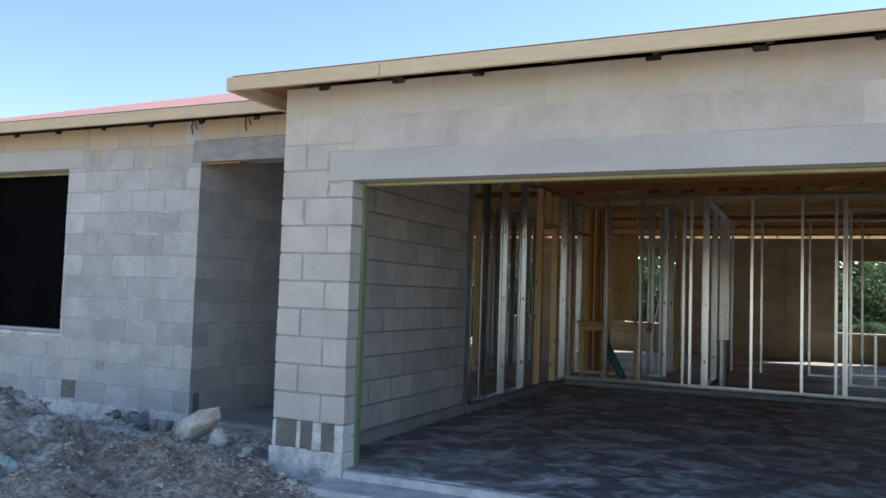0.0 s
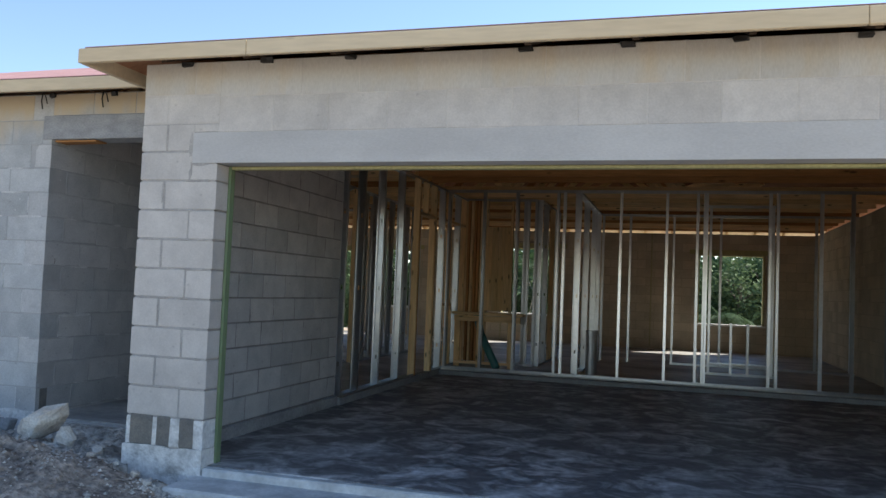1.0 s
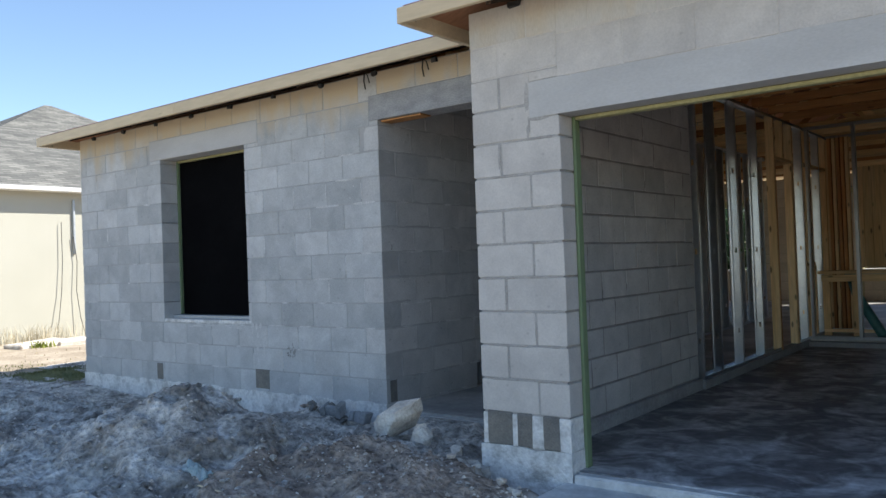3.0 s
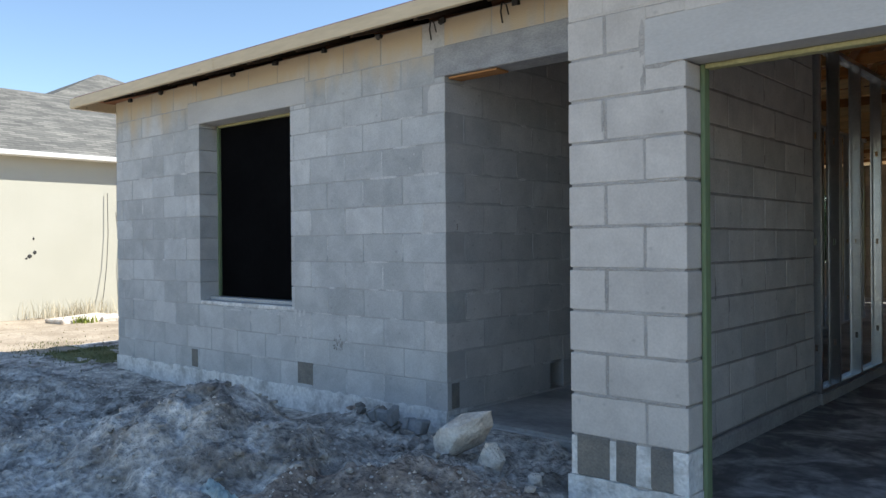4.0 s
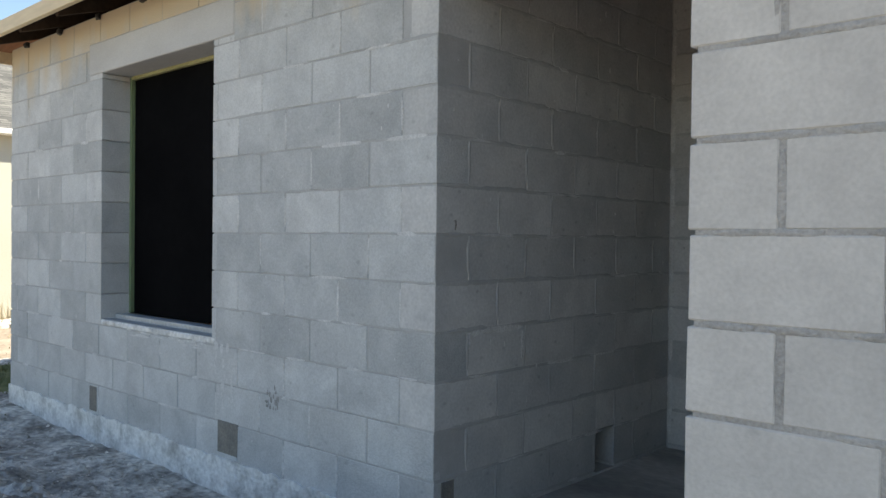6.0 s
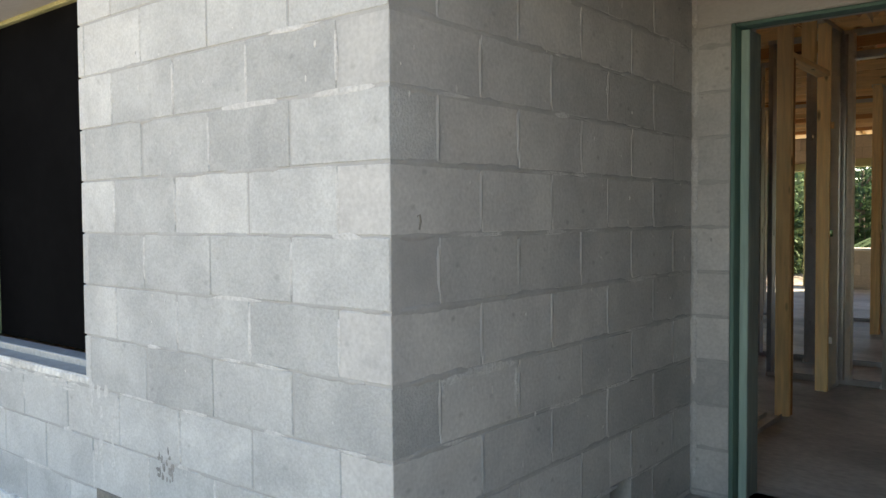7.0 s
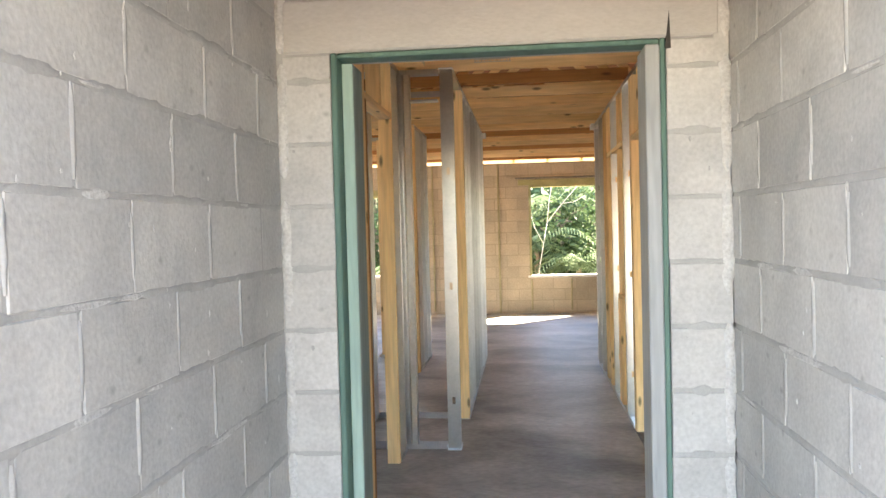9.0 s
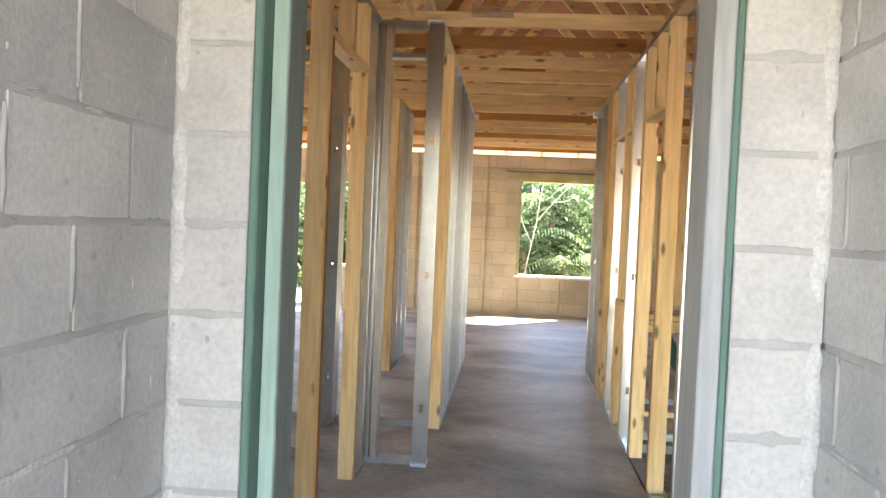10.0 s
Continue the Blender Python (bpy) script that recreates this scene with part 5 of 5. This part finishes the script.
for nm, pts, rad in (("trunk", [(0, 0, -0.05), (0.12, 0.02, 0.9), (0.29, 0.05, 1.8)], 0.014), ("branch", [(0.29, 0.05, 1.8), (0.62, 0.05, 2.2), (1.0, 0.1, 2.62)], 0.009),
                     ("branch", [(0.29, 0.05, 1.8), (0.34, 0.08, 2.25), (0.42, 0.1, 2.7)], 0.008), ("branch", [(0.2, 0.03, 1.35), (0.02, 0.1, 1.7), (-0.1, 0.12, 2.1)], 0.006), ("branch", [(0.62, 0.05, 2.2), (0.85, 0.0, 2.22), (1.1, 0.0, 2.35)], 0.006)):
    bm = bmesh.new()
    tube(bm, pts, rad, 6, 0.5)
    part(nm, bm, PALE_BARK, sapling, "", True)
blades("undergrowth", "dense green undergrowth behind the house", 9000, (-3.5, 23.4, 5.0, 0.9), 0.7, LEAF_LIGHT, 12, 0.7, 0.02)
v, f = [], []
for i in range(330):
    leaves(v, f, (rng.uniform(-30, 16), rng.uniform(30, 36), rng.uniform(0.2, 2.9)), 1.3, 55, 0.7, rng)
leaf_mesh("far_woods", v, f, LEAF, None)
tagged(bpy.data.objects["far_woods"], "far green woods behind the plot", "woods", kind="stuff")

# ---- blocks of the near walls ----
odd = lambda k: k % 2


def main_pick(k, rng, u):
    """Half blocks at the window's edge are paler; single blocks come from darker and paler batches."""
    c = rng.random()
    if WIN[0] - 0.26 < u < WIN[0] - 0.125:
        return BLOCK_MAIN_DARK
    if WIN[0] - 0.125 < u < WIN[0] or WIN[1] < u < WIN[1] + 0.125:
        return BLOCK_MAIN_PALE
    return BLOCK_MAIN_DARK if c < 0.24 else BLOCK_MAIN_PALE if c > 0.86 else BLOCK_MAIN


def recess_pick(k, rng, u):
    """Some courses were laid from a darker batch."""
    return BLOCK_DAMP if rng.random() < (0.85 if k in (1, 3, 6, 9) else 0.12) else BLOCK


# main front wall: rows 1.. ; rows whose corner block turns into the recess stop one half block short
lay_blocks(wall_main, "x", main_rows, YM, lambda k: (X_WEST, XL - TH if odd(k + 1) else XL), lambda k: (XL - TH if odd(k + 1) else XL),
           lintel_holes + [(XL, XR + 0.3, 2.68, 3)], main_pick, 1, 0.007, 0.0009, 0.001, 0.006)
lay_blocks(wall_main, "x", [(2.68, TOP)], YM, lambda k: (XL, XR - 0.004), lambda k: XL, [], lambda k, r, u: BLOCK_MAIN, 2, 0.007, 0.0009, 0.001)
lay_blocks(wall_recess, "y", recess_rows, XL - TH, lambda k: (YM if odd(k) else YM + TH, YB), lambda k: (YM if odd(k) else YM + TH),
           [(6.66, 6.84, 0.19, 0.41)], recess_pick, 3, 0.011, 0.0008, 0.0012, 0.003)
lay_blocks(wall_garage, "y", recess_rows, XG, lambda k: (YG + TH, 7.778), lambda k: YG + TH + (C if odd(k) else 0) - 2 * C, [], recess_pick, 4, 0.015, 0.0008, 0.0012, 0.003)
lay_blocks(wall_entry, "x", recess_rows, YB, lambda k: (XL + 0.004, XG - 0.004), lambda k: XL + (C if odd(k) else 0),
           [DOOR, (-4.925, -3.56, 2.325, 2.50)], grey, 5, 0.012, 0.0012, 0.0012)
# garage front
pier_rows = [(C, 2 * C)] + rows_of(2, 11, [(11 * C, 2.43)])


def pier_pick(k, rng, u):
    if k == 0:
        return STEM
    return BLOCK_PALE


lay_blocks(wall_front, "x", pier_rows, YG, lambda k: (XR, XP), lambda k: XR + (0 if odd(k) else C), [GLINTEL], pier_pick, 6, 0.013, 0.0012, 0.001, 0.006)
lay_blocks(wall_front, "x", [(2.43, 2.63), (2.63, TOP)], YG, lambda k: (XR, XP), lambda k: XR + (0 if odd(k) else C), [], lambda k, r, u: BLOCK_TAN if k else BLOCK_PALE, 16, 0.006, 0.0004, 0.0004)
head_rows = [(2.365, 2.61), (2.61, TOP)]
lay_blocks(wall_front, "x", head_rows, YG, lambda k: (XP, X_EAST), lambda k: XP + (C if odd(k) else 0), [], lambda k, r, u: BLOCK_TAN if k else BLOCK_PALE, 7, 0.005, 0.0004, 0.0004)
lay_blocks(wall_front, "x", rows_of(1, 10, [(10 * C, 2.155)]), YG, lambda k: (1.96, X_EAST), lambda k: 1.96 + (C if odd(k) else 0), [], pale, 8, 0.012)
for x0, x1 in ((-3.498, -3.316), (-3.284, -3.175), (-3.106, -2.988)):
    bm = bmesh.new()
    soft_box(bm, x0, x1, YG - 0.006, YG + 0.02, C + 0.006, 2 * C + 0.006, 0.012, None, 0.003, random.Random(int(x0 * 1000)))
    part("patch", bm, PATCH_DARK, wall_front, "dark mortar patch")
for x0, x1, z0, z1 in ((-6.554, -6.355, 0.235, 0.415), (-8.13, -8.02, 0.225, 0.395)):
    one_box("patch", PATCH_DARK, wall_main, (x0, x1, YM - 0.003, YM + 0.02, z0, z1), "dark mortar patch", 0.014)
one_box("patch", PATCH_DARK, wall_recess, (XL - 0.02, XL + 0.003, YM + 0.04, YM + 0.13, 0.22, 0.40), "dark mortar patch", 0.008)


# ---- mortar smears on the walls ----
def smears(wall, axis, v, sign, spots, material, seed):
    """Irregular flat dabs of mortar; spots: (u, z, half width, half height)."""
    rng = random.Random(seed)
    bm = bmesh.new()
    for u, z, w, h in spots:
        n = 9
        rim, top = [], []
        for k in range(n):
            a = math.tau * k / n
            r = rng.uniform(0.65, 1.1)
            p, q = u + math.cos(a) * w * r, z + math.sin(a) * h * r
            for lst, d, f in ((rim, -0.0005, 1.0), (top, rng.uniform(0.0006, 0.0014), 0.7)):
                pu, pz, pv = u + (p - u) * f, z + (q - z) * f, v + sign * d
                lst.append(bm.verts.new((pu, pv, pz) if axis == "x" else (pv, pu, pz)))
        for k in range(n):
            bm.faces.new([rim[k], rim[(k + 1) % n], top[(k + 1) % n], top[k]])
        bm.faces.new(top)
    ob = part("mortar_smears", bm, material, wall, "pale smears of mortar over joints")
    return tagged(ob, kind="stuff")


def joint_spots(count, u_range, k_range, start, seed, holes=(), upright=0.65):
    rng = random.Random(seed)
    out = []
    while len(out) < count:
        k = rng.randint(*k_range)
        n = round((rng.uniform(*u_range) - start) / (2 * C))
        u = start + n * 2 * C + (C if k % 2 else 0)
        z = (k + rng.uniform(0.2, 0.8)) * C
        w, h = rng.uniform(0.006, 0.016), rng.uniform(0.03, 0.10)
        if rng.random() > upright:
            u, z, w, h = rng.uniform(*u_range), k * C, rng.uniform(0.04, 0.16), rng.uniform(0.006, 0.014)
        if not u_range[0] + 0.03 + w < u < u_range[1] - 0.03 - w or any(h0 - 0.2 < u < h1 + 0.2 and z0 - 0.1 < z < z1 + 0.1 for h0, h1, z0, z1 in holes):
            continue
        out.append((u, z, w, h))
    return out


def beads(wall, axis, v, sign, joints, material, seed, chance=0.8, width=0.0060, high=0.0013):
    """Uneven raised beads of mortar along joints; joints: (u0, z0, u1, z1)."""
    rng = random.Random(seed)
    bm = bmesh.new()
    for u0, z0, u1, z1 in joints:
        if rng.random() > chance:
            continue
        a, b = rng.uniform(0.0, 0.2), rng.uniform(0.85, 1.0)
        along = Vector((u1 - u0, z1 - z0))
        n = max(4, int(along.length * (b - a) / 0.03))
        side = Vector((-along.y, along.x)).normalized()
        lines = []
        for i in range(n + 1):
            p = Vector((u0, z0)) + along * (a + (b - a) * i / n) + side * rng.uniform(-0.0012, 0.0012)
            end = 0.35 if i in (0, n) else 1.0
            ring = []
            for s, d in ((-1, -0.003), (-0.45, high), (0.45, high), (1, -0.003)):
                q = p + side * s * width * end * rng.uniform(0.7, 1.35)
                dv = v + sign * (d * (end if d > 0 else 1.0) * rng.uniform(0.6, 1.2))
                ring.append(bm.verts.new((q.x, dv, q.y) if axis == "x" else (dv, q.x, q.y)))
            lines.append(ring)
        for r, t in zip(lines, lines[1:]):
            for j in range(3):
                bm.faces.new([r[j], t[j], t[j + 1], r[j + 1]])
    ob = part("mortar_beads", bm, material, wall, "uneven raised mortar along the joints", True)
    return tagged(ob, kind="stuff")


def uprights(u0, u1, start, k_range, holes=()):
    """The upright joints of a running bond, row by row."""
    for k in range(*k_range):
        for n in range(-3, 40):
            u = start(k) + n * 2 * C
            if u0 + 0.05 < u < u1 - 0.05 and not any(h[0] - 0.02 < u < h[1] + 0.02 and h[2] < (k + 0.5) * C < h[3] for h in holes):
                yield u, k * C + 0.004, u, (k + 1) * C - 0.004


def beds(u0, u1, k_range, seed, share=0.5, holes=()):
    """Stretches of the level joints."""
    rng = random.Random(seed)
    for k in range(*k_range):
        u = u0 + 0.03
        while u < u1 - 0.1:
            e = min(u1 - 0.03, u + rng.uniform(0.12, 0.5))
            if rng.random() < share and not any(h[0] - 0.02 < e and u < h[1] + 0.02 and h[2] - 0.02 < k * C < h[3] + 0.02 for h in holes):
                yield u, k * C, e, k * C
            u = e + rng.uniform(0.0, 0.1)


MORTAR_FLECK = mat("mortar_fleck", (0.60, 0.60, 0.59), (0.50, 0.50, 0.495), 0.95, coarse=12, fine=90, bump=0.5, spec=0.2)
SMEAR = mat("mortar_smear", (0.63, 0.63, 0.62), (0.52, 0.52, 0.51), 0.95, coarse=12, fine=90, bump=0.5, spec=0.2)
smears(wall_main, "x", YM, -1, joint_spots(60, (X_WEST, XL), (1, 11), XL, 41, [WIN, MAIN_LINTEL], 0.3), SMEAR, 1)
rng = random.Random(8)
smears(wall_main, "x", YM, -1, [(rng.gauss(-6.05, 0.035), rng.gauss(0.575, 0.03), rng.uniform(0.004, 0.014), rng.uniform(0.006, 0.02)) for _ in range(26)], MORTAR_DARK, 2)
smears(wall_main, "x", YM, -1, [(rng.uniform(-6.60, -6.38), rng.uniform(0.45, 0.82), rng.uniform(0.006, 0.022), rng.uniform(0.02, 0.06)) for _ in range(26)]
       + [(rng.uniform(-7.9, -6.62), rng.gauss(0.80, 0.012), rng.uniform(0.03, 0.09), rng.uniform(0.004, 0.012)) for _ in range(22)], SMEAR, 12)


def flecks(count, u_range, z_range, seed, holes=()):
    """Small drips and spatters of mortar, more of them low on a joint."""
    rng = random.Random(seed)
    out = []
    while len(out) < count:
        u, z = rng.uniform(*u_range), rng.uniform(*z_range)
        if any(h[0] - 0.03 < u < h[1] + 0.03 and h[2] - 0.03 < z < h[3] + 0.03 for h in holes):
            continue
        s = 0.002 + 0.005 * rng.random() ** 2
        out.append((u, z, s, s * rng.uniform(0.8, 3.0)))
    return out


smears(wall_main, "x", YM, -1, flecks(150, (X_WEST + 0.05, XL - 0.02), (0.25, 2.4), 71, [WIN, MAIN_LINTEL]), SMEAR, 13)
smears(wall_recess, "y", XL, 1, flecks(90, (YM + 0.02, YB - 0.03), (0.25, 2.8), 72), MORTAR_FLECK, 14)
smears(wall_garage, "y", XG, -1, flecks(70, (YG + TH + 0.05, YB - 0.03), (0.25, 2.8), 73), MORTAR_FLECK, 15)
smears(wall_entry, "x", YB, -1, flecks(24, (XL + 0.02, XR - 0.02), (0.25, 2.8), 74, [DOOR, (-4.925, -3.56, 2.325, 2.50)]), MORTAR, 16)
smears(wall_recess, "y", XL, 1, joint_spots(40, (YM, YB), (1, 13), YM + TH, 43, (), 0.25), MORTAR_FLECK, 3)
smears(wall_garage, "y", XG, -1, joint_spots(40, (YG + TH, YB), (1, 13), YG + TH, 44, (), 0.25), MORTAR_FLECK, 4)
smears(wall_garage, "y", XG + TH, 1, joint_spots(40, (YG + TH + 0.1, 7.75), (1, 13), YG + TH, 45), MORTAR_DARK, 5)
smears(wall_front, "x", YG, -1, [(-3.135, 2.27, 0.022, 0.13), (-3.13, 2.08, 0.02, 0.06), (-3.06, 2.148, 0.09, 0.014), (-3.34, 1.95, 0.012, 0.09)], MORTAR_PALE, 7)
smears(wall_entry, "x", YB, -1, [(-4.86, k * C, rng.uniform(0.05, 0.085), rng.uniform(0.008, 0.018)) for k in range(2, 12)] + [(-3.61, k * C, rng.uniform(0.04, 0.07), rng.uniform(0.008, 0.02)) for k in range(2, 12)], MORTAR, 8)
beads(wall_recess, "y", XL, 1, uprights(YM, YB, lambda k: YM if odd(k) else YM + TH, (1, 13)), MORTAR, 51, 0.95, 0.0085, 0.0032)
beads(wall_recess, "y", XL, 1, beds(YM, YB, (2, 14), 61, 0.97, [(6.66, 6.84, 0.19, 0.41)]), MORTAR, 61, 1.0, 0.014, 0.0008)
beads(wall_garage, "y", XG, -1, uprights(YG + TH, YB, lambda k: YG + TH + (C if odd(k) else 0), (1, 13)), MORTAR, 52, 0.95, 0.0085, 0.0032)
beads(wall_garage, "y", XG, -1, beds(YG + TH, YB, (2, 14), 62, 0.97), MORTAR, 62, 1.0, 0.014, 0.0008)
beads(wall_main, "x", YM, -1, uprights(X_WEST, XL, lambda k: XL - TH if odd(k) else XL, (1, 13), [WIN, MAIN_LINTEL]), SMEAR, 53, 0.7, 0.0075, 0.0028)
beads(wall_main, "x", YM, -1, beds(X_WEST, XL, (2, 14), 63, 0.5, [WIN, MAIN_LINTEL]), MORTAR, 63, 1.0, 0.010, 0.0006)
beads(wall_front, "x", YG, -1, uprights(XR, XP, lambda k: XR + (C if odd(k) else 0), (2, 11)), MORTAR_PALE, 54, 0.8, 0.010, 0.0008)
beads(wall_front, "x", YG, -1, beds(XR, XP, (3, 12), 64, 0.85), MORTAR_PALE, 64, 1.0, 0.010, 0.0006)
# a block outlined by pale mortar, and a gouge in the corner block
beads(wall_recess, "y", XL, 1, [(YM + C, 4.93 * C, YM + 3 * C, 4.95 * C), (YM + 2.93 * C, 4 * C, YM + 2.93 * C, 4.95 * C), (YM + 1.05 * C, 4.5 * C, YM + 1.05 * C, 4.95 * C)], SMEAR, 91, 1.0, 0.016, 0.0016)
bm = bmesh.new()
tube(bm, [(XL - 0.001, 5.530, 1.478), (XL, 5.540, 1.482), (XL, 5.543, 1.465), (XL - 0.001, 5.538, 1.44)], 0.0035, 6)
part("gouge", bm, PATCH_DARK, wall_recess, "small dark gouge in the block")
# uneven mortar run down the inner corners of the recess
for u in (XL + 0.016, XG - 0.016):
    beads(wall_entry, "x", YB, -1, [(u, 0.2 + 0.42 * k, u, 0.62 + 0.42 * k) for k in range(6)], MORTAR_FLECK, int(-u * 100), 1.0, 0.017, 0.006)
